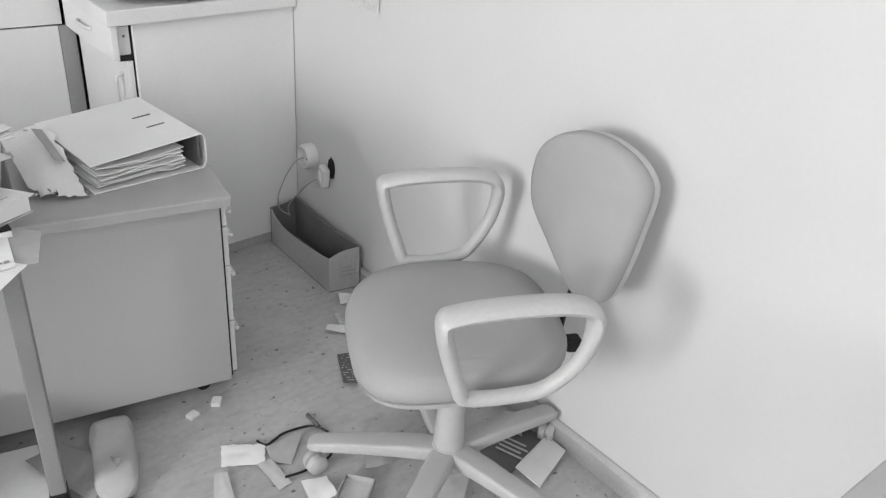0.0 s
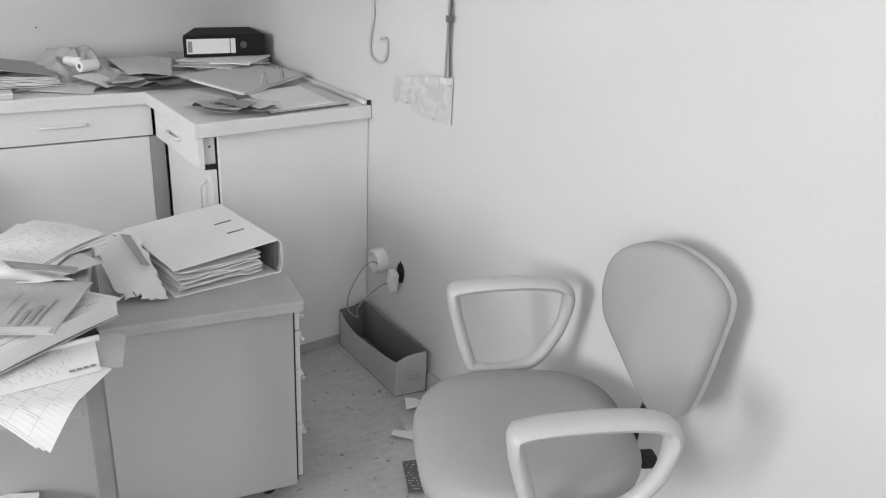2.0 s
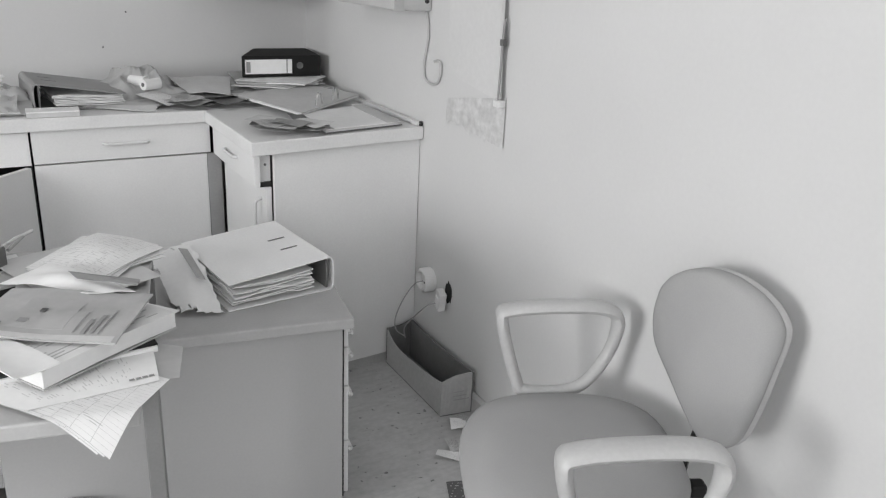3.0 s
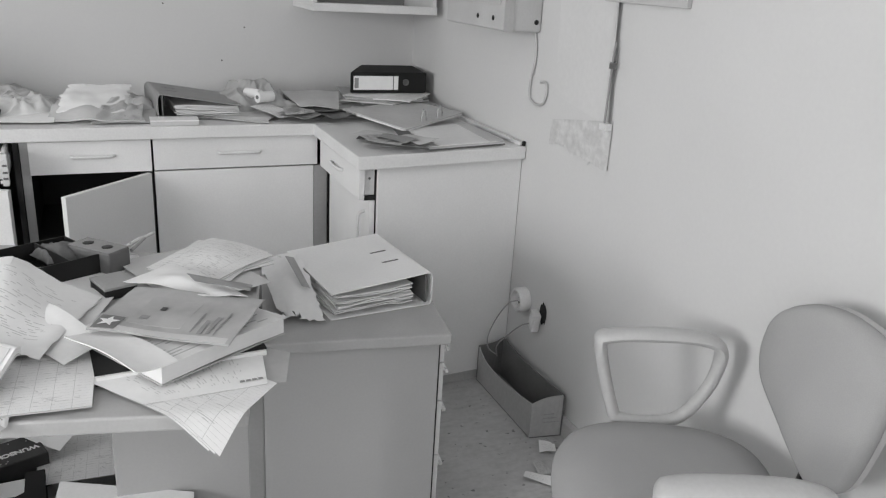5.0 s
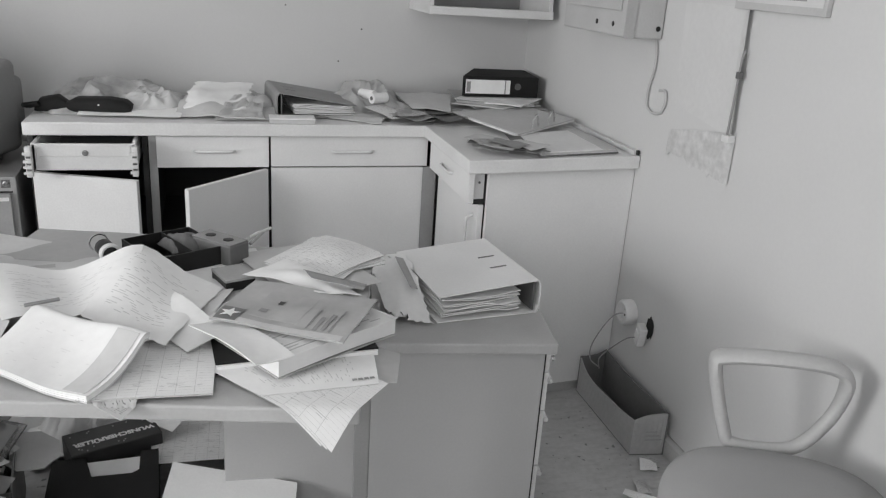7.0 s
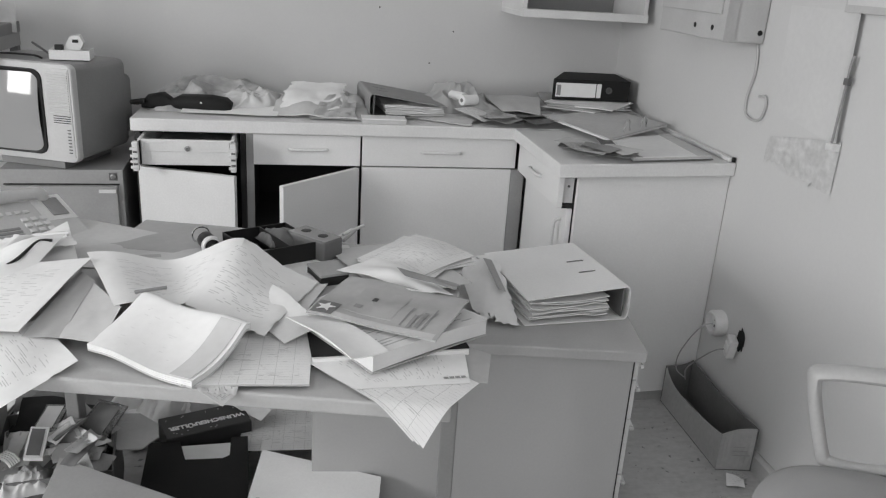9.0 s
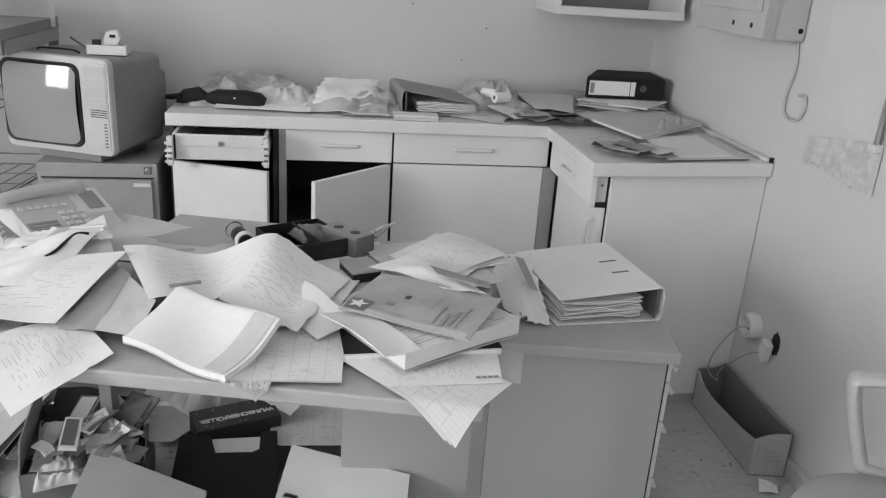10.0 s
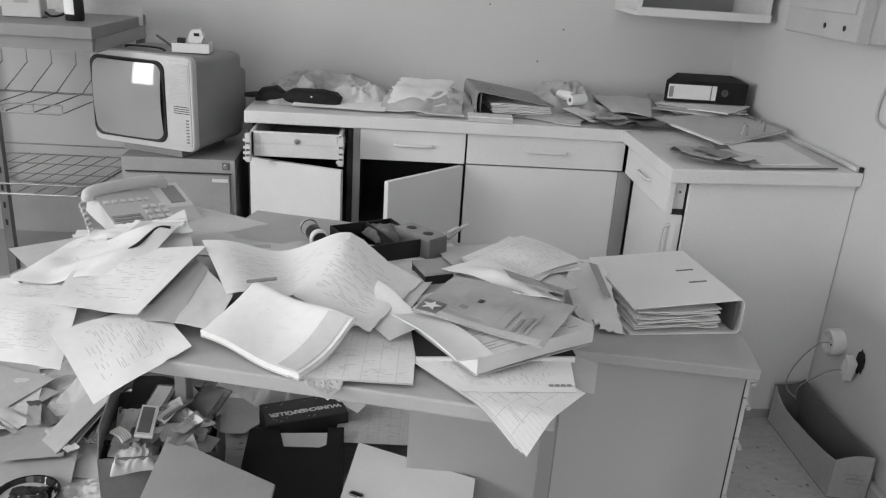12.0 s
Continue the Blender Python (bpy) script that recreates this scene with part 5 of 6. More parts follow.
desk_tray()
lens = thing("lens_tube", -1.533, -1.527, ZP + 0.03, 22, "small black and chrome lens tube on its side", "lens")
for nm, pr, m in (("barrel", [(0.017, 0), (0.019, 0.004), (0.019, 0.05), (0.016, 0.055)], M_BLACK), ("ring", [(0.0195, -0.004), (0.0225, 0.0), (0.0225, 0.007), (0.0195, 0.01)], M_WHITEP), ("glass", [(0.0165, -0.0045), (0.012, -0.006), (0.002, -0.007)], M_BLACK)):
    part(nm, lathe(pr, 22), m, lens, "", True).matrix_basis = pose(0, 0, 0, -90, 0, 0)
single("wire_loop", tube(smooth_path([(0.02 * math.cos(radians(a)), 0, 0.02 * math.sin(radians(a))) for a in range(0, 360, 45)], True, 3), 0.0022, 6, True, up=(0, 1, 0)), M_CHROME, pose(-1.565, -1.45, ZP + 0.03, 0, 0, 20), "small steel key ring", "ring", smooth=True)
for i, (x, y, rz, m) in enumerate(((-1.235, -1.46, 50, M_WHITEP), (-1.22, -1.475, 62, M_STEEL), (-1.21, -1.45, 42, M_PAPERM))):
    single("pen", tube([(-0.035, 0, 0), (0.025, 0, 0), (0.035, 0, 0)], 0.004, 8), m, pose(x, y, ZP + 0.035 + 0.004 * i, 0, -6, rz), "pen lying by the fanned forms", "pen", "pens on the desk", smooth=True)


def telephone():
    e = new("telephone")
    e.matrix_world = pose(-1.955, -1.4, ZP + 0.008, 11, 5, 46)
    tagged(e, "pale desk telephone with handset and small display, tilted", "telephone")
    w, d = 0.22, 0.18
    prof = [(-d / 2, 0), (d / 2, 0), (d / 2, 0.05), (d / 2 - 0.02, 0.056), (-d / 2, 0.018)]
    part("body", loft([[(x, y, z) for y, z in prof] for x in (-w / 2, w / 2)]), M_PHONE, e)
    sl = math.degrees(math.atan2(0.038, d - 0.02))
    face = pose(0, -d / 2, 0.018, sl, 0, 0)
    ds = part("display", box(0.06, 0.1, 0.1, 0.165, 0.0006, 0.003, 0.001), M_INKG, e, "dark small display")
    ds.matrix_basis = face
    pl = part("display_plate", box(0.035, 0.113, 0.085, 0.178, 0.0002, 0.0005), M_WHITEP, e)
    pl.matrix_basis = face
    for r in range(4):
        for c in range(3):
            k = part("key", box(-0.02 + c * 0.022, -0.006 + c * 0.022, 0.03 + r * 0.02, 0.042 + r * 0.02, 0.0004, 0.005, 0.0015), M_WHITEP, e)
            k.matrix_basis = face
    for r in range(5):
        k = part("memory_strip", box(-0.105, -0.035, 0.02 + r * 0.012, 0.027 + r * 0.012, 0.0004, 0.002), M_INKG, e)
        k.matrix_basis = face
    for c in range(6):
        k = part("key", box(-0.1 + c * 0.02, -0.088 + c * 0.02, 0.12, 0.13, 0.0004, 0.004, 0.001), M_WHITEP, e)
        k.matrix_basis = face
    hs = smooth_path([(-0.122, 0.06, 0.045), (-0.118, 0.063, 0.062), (-0.05, 0.07, 0.07), (0.02, 0.072, 0.074), (0.058, 0.072, 0.072), (0.07, 0.072, 0.056)], per=5)
    h = part("handset", tube(hs, 0.0155, 10, flat=0.75, up=(0, 1, 0)), M_PHONE, e, "pale handset resting on the cradle", True)
    cd = [(-0.15 + 0.006 * math.cos(i * 1.2), 0.04 - 0.006 * i * 0.35, 0.05 - i * 0.0016 + 0.006 * math.sin(i * 1.2)) for i in range(50)]
    part("cord", tube(cd, 0.0022, 5), M_PHONE, e, "coiled handset cord", True)


telephone()

# ---------------------------------------------------------------- on the worktop
ZW = ZT + 0.001
CL = "paper lying in the litter on the worktop"


def holster():
    e = thing("tool_case", -1.69, -0.455, ZW + 0.004, -7, "black soft tool case on the worktop", "case")
    rings = []
    for x, w, h in ((-0.17, 0.02, 0.02), (-0.15, 0.03, 0.045), (-0.1, 0.036, 0.055), (-0.07, 0.025, 0.035), (-0.04, 0.035, 0.05), (0.06, 0.04, 0.052), (0.11, 0.038, 0.045), (0.13, 0.025, 0.03)):
        rings.append([(x, y, z + h / 2) for y, z in rounded(2 * w, h, min(w, h / 2) * 0.8, 4)])
    part("body", loft(rings), M_BLACKM, e, "", True)
    part("strap", tube(smooth_path([(-0.165, 0, 0.02), (-0.195, 0.02, 0.012), (-0.2, -0.02, 0.02), (-0.15, -0.035, 0.03)], per=4), 0.009, 6), M_BLACK, e, "", True)
    part("emblem", box(0.03, 0.036, -0.0415, -0.0395, 0.03, 0.034), M_PAPER, e, "small pale emblem")


holster()
crumple("plastic_bag", -1.63, -0.26, ZW, 0.42, 0.4, 0.1, 3.3, M_BAG, "crumpled clear plastic bag with papers on the worktop", "plastic bag", 5, 5, 60)
crumple("paper_wad", -1.5, -0.38, ZW + 0.01, 0.22, 0.16, 0.07, 5.1, M_PAPERM, "crumpled pale wrapping paper on the worktop", "paper", 20, 4.5, 48)
paper(-1.56, -0.45, ZW, -6, M_PAPER, 0.32, 0.16, 0.008, (0, 0.006, 0.02, 0.02), 1.1, label=CL)
spread([(-1.43, -0.525, ZW + 0.002), (-1.139, -0.55, ZW + 0.004), (-1.165, -0.3, ZW + 0.05), (-1.4, -0.36, ZW + 0.04)], M_PAPERM, "white plastic sleeve full of papers", 0.012, ((0.3, 0.6, 0.3, 0.4, 0.02),), 51, 0.004, 4, name="plastic_sleeve", category="sleeve")
spread([(-1.4, -0.48, ZW + 0.02), (-1.2, -0.5, ZW + 0.022), (-1.165, -0.29, ZW + 0.085), (-1.365, -0.34, ZW + 0.088)], M_PAPER, "white paper bag leaning on other papers", 0.012, ((0.3, 0.3, 0.3, 0.3, 0.014),), 52, 0.002, 3, torn=0.02, name="paper_bag", category="paper bag")
spread([(-1.3, -0.535, ZW + 0.006), (-1.15, -0.55, ZW + 0.006), (-1.13, -0.4, ZW + 0.05), (-1.23, -0.4, ZW + 0.06)], M_FILM, "wrinkled clear film over papers", 0.014, (), 53, 0.001, 5, name="film")
paper(-1.2, -0.5, ZW + 0.002, 0, M_PAPERG, 0.2, 0.12, 0.006, (0, 0.0, 0.02, 0.01), 4.2, label=CL)
crumple("paper_wad", -1.19, -0.36, ZW + 0.02, 0.16, 0.16, 0.06, 8.1, M_PAPERG, "crumpled grey film and paper on the worktop", "paper", 0, 4, 22)
small_box(-1.05, -0.565, ZW, -2, 0.15, 0.07, 0.018, M_PAPER, M_PAPERM, "flat white carton at the worktop's edge")
spread([(-0.955, -0.48, ZW + 0.002), (-0.76, -0.598, ZW + 0.002), (-0.64, -0.4, ZW + 0.01), (-0.793, -0.323, ZW + 0.012)], M_PAPERM, "creased grey paper bag lying flat on the worktop", 0.006, (), 54, 0.003, 4, torn=0.02, name="paper_bag", category="paper bag")
crumple("plastic_bag", -0.73, -0.24, ZW, 0.27, 0.36, 0.135, 6.6, M_PAPERG, "crumpled grey bag between binder and papers", "plastic bag", 10, 4.2, 44)
for x, y, rz, r in ((-0.752, -0.35, 130, 0.0205), (-0.722, -0.41, 25, 0.019)):
    e = thing("paper_roll", x, y, ZW + 0.062, rz, "small white paper roll lying on the bag", "roll", "paper rolls")
    part("roll", lathe([(0.008, -0.032), (r, -0.032), (r, 0.032), (0.008, 0.032)], 20), M_PAPER, e).matrix_basis = pose(0, 0, 0, 0, 90, 0)
    part("core", lathe([(0.0075, -0.0335), (0.0075, 0.0335)], 14), M_STEELD, e).matrix_basis = pose(0, 0, 0, 0, 90, 0)
paper(-0.7, -0.48, ZW + 0.012, 32, M_FORM, 0.1, 0.15, 0.004, (0.0, 0.0, 0.02, 0.02), 6.1, label="folded printed slip on the worktop")
spread([(-0.615, -0.5, ZW + 0.036), (-0.48, -0.53, ZW + 0.03), (-0.4, -0.24, ZW + 0.05), (-0.62, -0.2, ZW + 0.05)], M_PAPERM, "bent pale envelope on the worktop's corner", 0.006, ((0.5, 0.1, 0.4, 0.3, 0.01),), 71, 0.002, 2.5, name="envelope", category="envelope")
paper(-0.6, -0.42, ZW + 0.008, -35, M_MAG, 0.26, 0.1, 0.006, (0.0, 0.0, 0.02, 0.02), 8.1, label="dark printed brochure under loose sheets", thick=0.006)
paper(-0.52, -0.36, ZW + 0.014, 20, M_STEELD, 0.16, 0.2, 0.006, (0, 0, 0.01, 0.01), 8.4, label="dark brochure on the worktop's corner", thick=0.004)
paper(-0.44, -0.3, ZW + 0.01, 10, M_PAPERM, 0.3, 0.26, 0.005, (0, 0.0, 0.02, 0.01), 9.1, label=CL, thick=0.006)
# pile that carries the black binder
for i in range(6):
    paper(-0.21 + 0.012 * ((i * 7) % 5 - 2), -0.2 - 0.012 * ((i * 3) % 4), ZW + 0.0085 * i, -4 + 9 * ((i * 5) % 4 - 1.5), (M_PAPERM, M_PAPER, M_PAPERG)[i % 3], 0.3, 0.3, 0.002, seed=10 + i, label="folder in the pile under the black binder", name="folder", thick=0.005, group="pile of folders", category="folder")
spread([(-0.4, -0.3, ZW + 0.044), (-0.185, -0.47, ZW + 0.04), (-0.02, -0.27, ZW + 0.046), (-0.2, -0.06, ZW + 0.048)], M_PAPER, "white folder sticking out under the black binder", 0.003, ((0.9, 0.1, 0.3, 0.2, 0.008),), 72, 0.004, 2.0, name="folder", category="folder")
spread([(-0.43, -0.36, ZW + 0.036), (-0.25, -0.46, ZW + 0.034), (-0.05, -0.32, ZW + 0.038), (-0.2, -0.1, ZW + 0.04)], M_PAPERM, "pale file under the white folder", 0.003, (), 73, 0.004, 2.0, name="folder", category="folder")


def ring_folder():
    e = thing("ring_folder", 0, 0, 0, 0, "open pale ring folder with two steel rings", "folder")
    a, b, d, t = Vector((-0.455, -0.53, ZW + 0.029)), Vector((-0.35, -0.87, ZW + 0.022)), Vector((-0.025, -0.605, ZW + 0.027)), Vector((-0.15, -0.35, ZW + 0.032))
    for name, m, o in (("cover", M_PAPERM, 0.0), ("cover_edge", M_PAPER, -0.005)):
        part(name, loft([[p + Vector((0, 0, o)) for p in (a, b, d, t)], [p + Vector((0, 0, o + 0.004)) for p in (a, b, d, t)]]), m, e)
    for k in (0.36, 0.64):
        p = b.lerp(d, k)
        pts = [p + Vector((-0.008, 0.02, 0.004)) + (d - b).normalized() * 0.02 * math.cos(radians(q)) + Vector((0, 0, 0.042 * math.sin(radians(q)))) for q in range(0, 181, 20)]
        part("ring", tube(pts, 0.0034, 6, up=(1, -1, 0)), M_CHROME, e, "steel binder ring", True)
    ff = thing("folder", 0, 0, 0, 0, "closed pale folder lying on the worktop's end", "folder")
    base = [Vector((-0.352, -1.085, ZW + 0.001)), Vector((-0.068, -1.035, ZW + 0.001)), Vector((-0.062, -0.73, ZW + 0.003)), Vector((-0.328, -0.806, ZW + 0.003))]
    for name, m, z0, z1, q in (("back_cover", M_STEELD, 0, 0.003, 1.012), ("page_block", M_PAPERM, 0.0022, 0.01, 0.985), ("front_cover", M_PAPER, 0.0103, 0.013, 0.97)):
        mid = sum(base, Vector()) / 4
        part(name, loft([[mid + (p - mid) * q + Vector((0, 0, z)) for p in base] for z in (z0, z1)]), m, ff)
    sp = [p.lerp(base[(i + 1) % 4], 0.0) for i, p in enumerate(base)]
    part("front_flap", loft([[sp[1].lerp(sp[0], 0.02) + Vector((0, 0, z)), sp[2].lerp(sp[3], 0.02) + Vector((0, 0, z)), sp[2].lerp(sp[3], 0.2) + Vector((0, 0, z)), sp[1].lerp(sp[0], 0.2) + Vector((0, 0, z))] for z in (0.0133, 0.0145)]), M_PAPERM, ff)


ring_folder()
rr = random.Random(5)
for i in range(18):
    paper(-0.43 + rr.uniform(-0.07, 0.07), -0.96 + rr.uniform(-0.09, 0.1), ZW + 0.0014 * i, rr.uniform(-50, 50), (M_MAG, M_GREYC, M_PAPERG, M_STEELD, M_PAPERM, M_GREYC)[i % 6], rr.uniform(0.05, 0.09), rr.uniform(0.08, 0.17), 0.006, (0, rr.uniform(0, 0.006), 0, rr.uniform(0, 0.006)), i, label="torn envelope in a scatter on the worktop", name="envelope", group="scattered envelopes", category="envelope", n=(6, 8))

for i in range(12):
    paper(rr.uniform(-0.64, -0.42), rr.uniform(-0.58, -0.42), ZW + 0.008 + 0.002 * i, rr.uniform(-60, 60), (M_PAPERM, M_STEELD, M_MAG, M_GREYC)[i % 4], rr.uniform(0.06, 0.12), rr.uniform(0.1, 0.2), 0.006, (0, rr.uniform(0, 0.01), 0, rr.uniform(0, 0.01)), i + 60, label="loose brochure in the heap on the worktop", name="brochure", group="brochures on the worktop", category="brochure", n=(6, 8))

# ---------------------------------------------------------------- on the rack's board
tk = thing("tea_canister", -2.43, -0.5, 1.084, 0, "black bottle with a white label on the rack", "bottle")
part("bottle", lathe([(0.028, 0), (0.03, 0.004), (0.03, 0.12), (0.022, 0.15), (0.013, 0.165), (0.013, 0.19)], 22), M_BLACK, tk, "", True)
part("label", loft([[(0.0305 * math.cos(radians(a)), 0.0305 * math.sin(radians(a)), z) for a in range(180, 300, 12)] + [(0.0302 * math.cos(radians(a)), 0.0302 * math.sin(radians(a)), z) for a in range(288, 179, -12)] for z in (0.02, 0.075)]), M_PAPER, tk)
ad = thing("power_adapter", -2.6, -0.47, 1.084, 4, "grey plastic device with a dark window on the rack", "device")
part("case", box(-0.06, 0.06, -0.035, 0.035, 0, 0.13, 0.004), M_METER, ad)
part("window", box(-0.02, 0.025, -0.0365, -0.0353, 0.045, 0.1), M_STEEL, ad)
single("power_cable", tube(smooth_path([(-2.54, -0.46, 1.1), (-2.51, -0.48, 1.09), (-2.48, -0.45, 1.1), (-2.45, -0.4, 1.14)], per=5), 0.004, 6), M_BLACK, None, "black cable on the rack board", "cable", smooth=True)
paper(-2.45, -0.22, 1.1, 4, M_PAPERM, 0.3, 0.1, 0.002, seed=2, label="white card standing on the rack", tilt=(84, 0), thick=0.002)
single("antenna", tube([(-2.13, -0.45, 1.007), (-2.2, -0.4, 1.04)], 0.004, 6), M_STEELD, None, "short dark aerial lying on the television", "aerial")

# ---------------------------------------------------------------- under the desk
UL = "waste paper in the heap under the desk"
rr = random.Random(21)
heap = (M_PAPERM, M_PAPERG, M_LEAF, M_PAPERG, M_MAG, M_PAPERM, M_STEEL, M_PAPERG)
for i in range(34):
    x, y = rr.uniform(-2.75, -2.12), rr.uniform(-1.5, -0.72)
    w, h = rr.choice(((0.21, 0.297), (0.21, 0.297), (0.15, 0.21), (0.21, 0.25), (0.297, 0.42)))
    paper(x, y, 0.002 + 0.0014 * i, rr.uniform(-25, 75), (M_PAPERM, M_LEAF, M_PAPERM, M_PAPERG, M_FORM, M_PAPERM)[i % 6], w, h, 0.005, tuple(rr.uniform(0, 0.009) for _ in range(4)), i * 0.9, label="sheet of waste paper strewn over the floor", group="strewn waste paper", freq=2.2, n=(8, 10))
for i in range(9):
    x, y = rr.uniform(-2.5, -2.1), rr.uniform(-1.45, -0.9)
    paper(x, y, 0.05 + 0.0012 * i, rr.uniform(10, 80), (M_PAPERG, M_STEELD, M_PAPERM, M_MAG)[i % 4], rr.uniform(0.015, 0.05), rr.uniform(0.08, 0.2), 0.006, tuple(rr.uniform(0, 0.01) for _ in range(4)), i * 1.9, label="torn strip of paper on the strewn sheets", name="paper_strip", group="torn strips under the desk", freq=3.0, n=(4, 8))
for i in range(9):
    paper(rr.uniform(-2.05, -1.35), rr.uniform(-1.15, -0.8), 0.003 + 0.003 * i, rr.uniform(0, 180), heap[(i * 3) % 8], 0.21, 0.297, 0.012, tuple(rr.uniform(0, 0.03) for _ in range(4)), i * 1.3, label=UL, group="waste paper under the desk", freq=3.0, n=(8, 10))
for i, (x, y, sx, sy, h, m) in enumerate(((-2.2, -1.02, 0.3, 0.24, 0.14, M_PAPERM), (-1.93, -0.98, 0.4, 0.26, 0.2, M_PAPER), (-1.68, -1.0, 0.34, 0.24, 0.17, M_PAPERM), (-1.45, -0.95, 0.3, 0.22, 0.12, M_FILM), (-2.12, -1.55, 0.13, 0.16, 0.045, M_PAPERM))):
    crumple("paper_wad", x, y, 0.01, sx, sy, h, 2.3 * i + 1, m, "crumpled packing paper in the heap under the desk", "paper", 30 * i, 5.5, 40)
# thin files leaning on the carton's side
for i in range(5):
    o = 0.022 * i
    spread([(-2.3 + o, -1.36 + o, 0.045 + 0.3 * o), (-2.235 + o, -1.42 + o * 0.7, 0.05 + 0.3 * o), (-2.06 + 0.3 * o, -1.26 + 0.3 * o, 0.215 + 0.15 * o), (-2.14 + 0.3 * o, -1.17 + 0.3 * o, 0.205 + 0.15 * o)], (M_PAPERG, M_STEELD, M_GREYC, M_BLACKM, M_PAPERM)[i], "thin file leaning on the carton", 0.004, ((0.5, 0.5, 0.4, 0.5, -0.008),), 80 + i, 0.003, 1.5, n=(8, 10), name="thin_file", category="file", group="files leaning on the carton")


M_CLEAR = mat("clear_plastic", 0.5, 0.12, 0.1, 10, 0.02, 0.0)
M_CLEAR.node_tree.nodes["Principled BSDF"].inputs["Transmission Weight"].default_value = 0.85


def litter_carton():
    """Open carton full of plastic cases, tapes and leaflets."""
    e = thing("litter_carton", -1.925, -1.47, 0.0, 8.8, "dented open carton filled with plastic cases and slips", "box")
    w, d, h = 0.27, 0.31, 0.2
    for nm, b in (("side", (-w / 2, -w / 2 + 0.004, -d / 2, d / 2)), ("side", (w / 2 - 0.004, w / 2, -d / 2, d / 2)), ("side", (-w / 2 + 0.0045, w / 2 - 0.0045, -d / 2, -d / 2 + 0.004)), ("side", (-w / 2 + 0.0045, w / 2 - 0.0045, d / 2 - 0.004, d / 2))):
        part(nm, box(*b, 0.004, h), M_CARDDARK, e)
    part("bottom", box(-w / 2, w / 2, -d / 2, d / 2, 0.0005, 0.0038), M_CARDDARK, e)
    fl = part("flap", box(-0.09, 0.0, -d / 2, d / 2, 0, 0.003), M_GREYC, e, "bent dark carton flap")
    fl.matrix_basis = pose(-w / 2, 0, h, 0, 96, 0)
    r2 = random.Random(8)
    for i in range(18):
        c = thing("plastic_case", 0, 0, 0, 0, "clear plastic case among the litter", "case", "plastic cases in the carton")
        m = Matrix.Translation((-1.93 + r2.uniform(-0.11, 0.11), -1.48 + r2.uniform(-0.1, 0.1), 0.13 + 0.007 * i)) @ pose(0, 0, 0, r2.uniform(-22, 22), r2.uniform(-24, 24), r2.uniform(-35, 35))
        c.matrix_world = m
        cw, cd, ch = r2.uniform(0.02, 0.042), r2.uniform(0.08, 0.15), r2.uniform(0.005, 0.016)
        part("shell", box(-cw, cw, -cd / 2, cd / 2, 0, ch, 0.0015), (M_CLEAR, M_FILM, M_CLEAR, M_STEELD, M_CLEAR, M_WHITEP)[i % 6], c)
        part("insert", box(-cw * 0.8, cw * 0.6, -cd * 0.42, cd * 0.42, ch + 0.0004, ch + 0.001), (M_MAG, M_PAPERG, M_STEELD)[i % 3], c)
    for i in range(12):
        paper(-1.93 + r2.uniform(-0.12, 0.12), -1.48 + r2.uniform(-0.11, 0.11), 0.16 + 0.005 * i, r2.uniform(0, 180), heap[(i * 5 + 2) % 8], r2.uniform(0.03, 0.06), r2.uniform(0.09, 0.16), 0.006, (0, 0.01, 0.03, 0), i, label="paper slip among plastic cases in the carton", name="paper_slip", group="slips in the carton", tilt=(r2.uniform(-14, 14), r2.uniform(-18, 18)), n=(4, 6))
    flt = thing("paper_filter", -1.99, -1.6, 0.235, 60, "small white pleated paper filter in the litter", "filter")
    flt.matrix_world = flt.matrix_world @ Matrix.Scale(0.65, 4)
    for i in range(5):
        part("pleat", tube(smooth_path([(0.009 * i - 0.02, -0.03, 0.0), (0.009 * i - 0.02, -0.01, 0.02), (0.009 * i - 0.02, 0.03, 0.022)], per=3), 0.006, 7), M_WHITEP, flt, "", True)


litter_carton()
cases = thing("book_row", -1.93, -1.44, 0.16, -4, "row of thin dark brochures lying on waste paper", "brochures")
for i in range(6):
    p = part("brochure", box(-0.115, 0.115, -0.01, 0.01, 0, 0.006, 0.001), (M_BLACKM, M_PAPER, M_STEELD, M_PAPERM)[i % 4], cases)
    p.matrix_basis = pose(0.004 * i, -0.016 * i, 0.05 - 0.008 * i, 12, 0, 2 * i - 4)
spread([(-2.03, -1.45, 0.2), (-1.8, -1.47, 0.2), (-1.805, -1.36, 0.225), (-2.04, -1.33, 0.235)], M_BLACKM, "creased black plastic folder over the carton", 0.012, ((0.25, 0.7, 0.25, 0.5, 0.02), (0.7, 0.4, 0.3, 0.4, -0.012)), 91, 0.003, 3, name="dark_folder", category="folder")
spread([(-2.06, -1.35, 0.215), (-1.84, -1.36, 0.205), (-1.83, -1.27, 0.2), (-2.07, -1.24, 0.23)], M_STEELD, "dark grey plastic folder behind the carton", 0.014, ((0.4, 0.5, 0.3, 0.5, 0.02),), 92, 0.003, 3, name="dark_folder", category="folder")


def grey_board():
    e = thing("storage_carton", -1.74, -1.83, 0, 0, "grey closed carton with a slanting lid under the desk", "box")
    out = [(-0.139, 0.222), (0.139, 0.05), (0.136, -0.15), (-0.133, -0.15)]
    part("body", slab([(x * 0.96, y * 0.95) for x, y in out], 0.0, 0.235), M_CARDDARK, e)
    part("lid", slab(out, 0.2355, 0.246, 0.002), M_EDGE, e, "smooth grey lid")


grey_board()


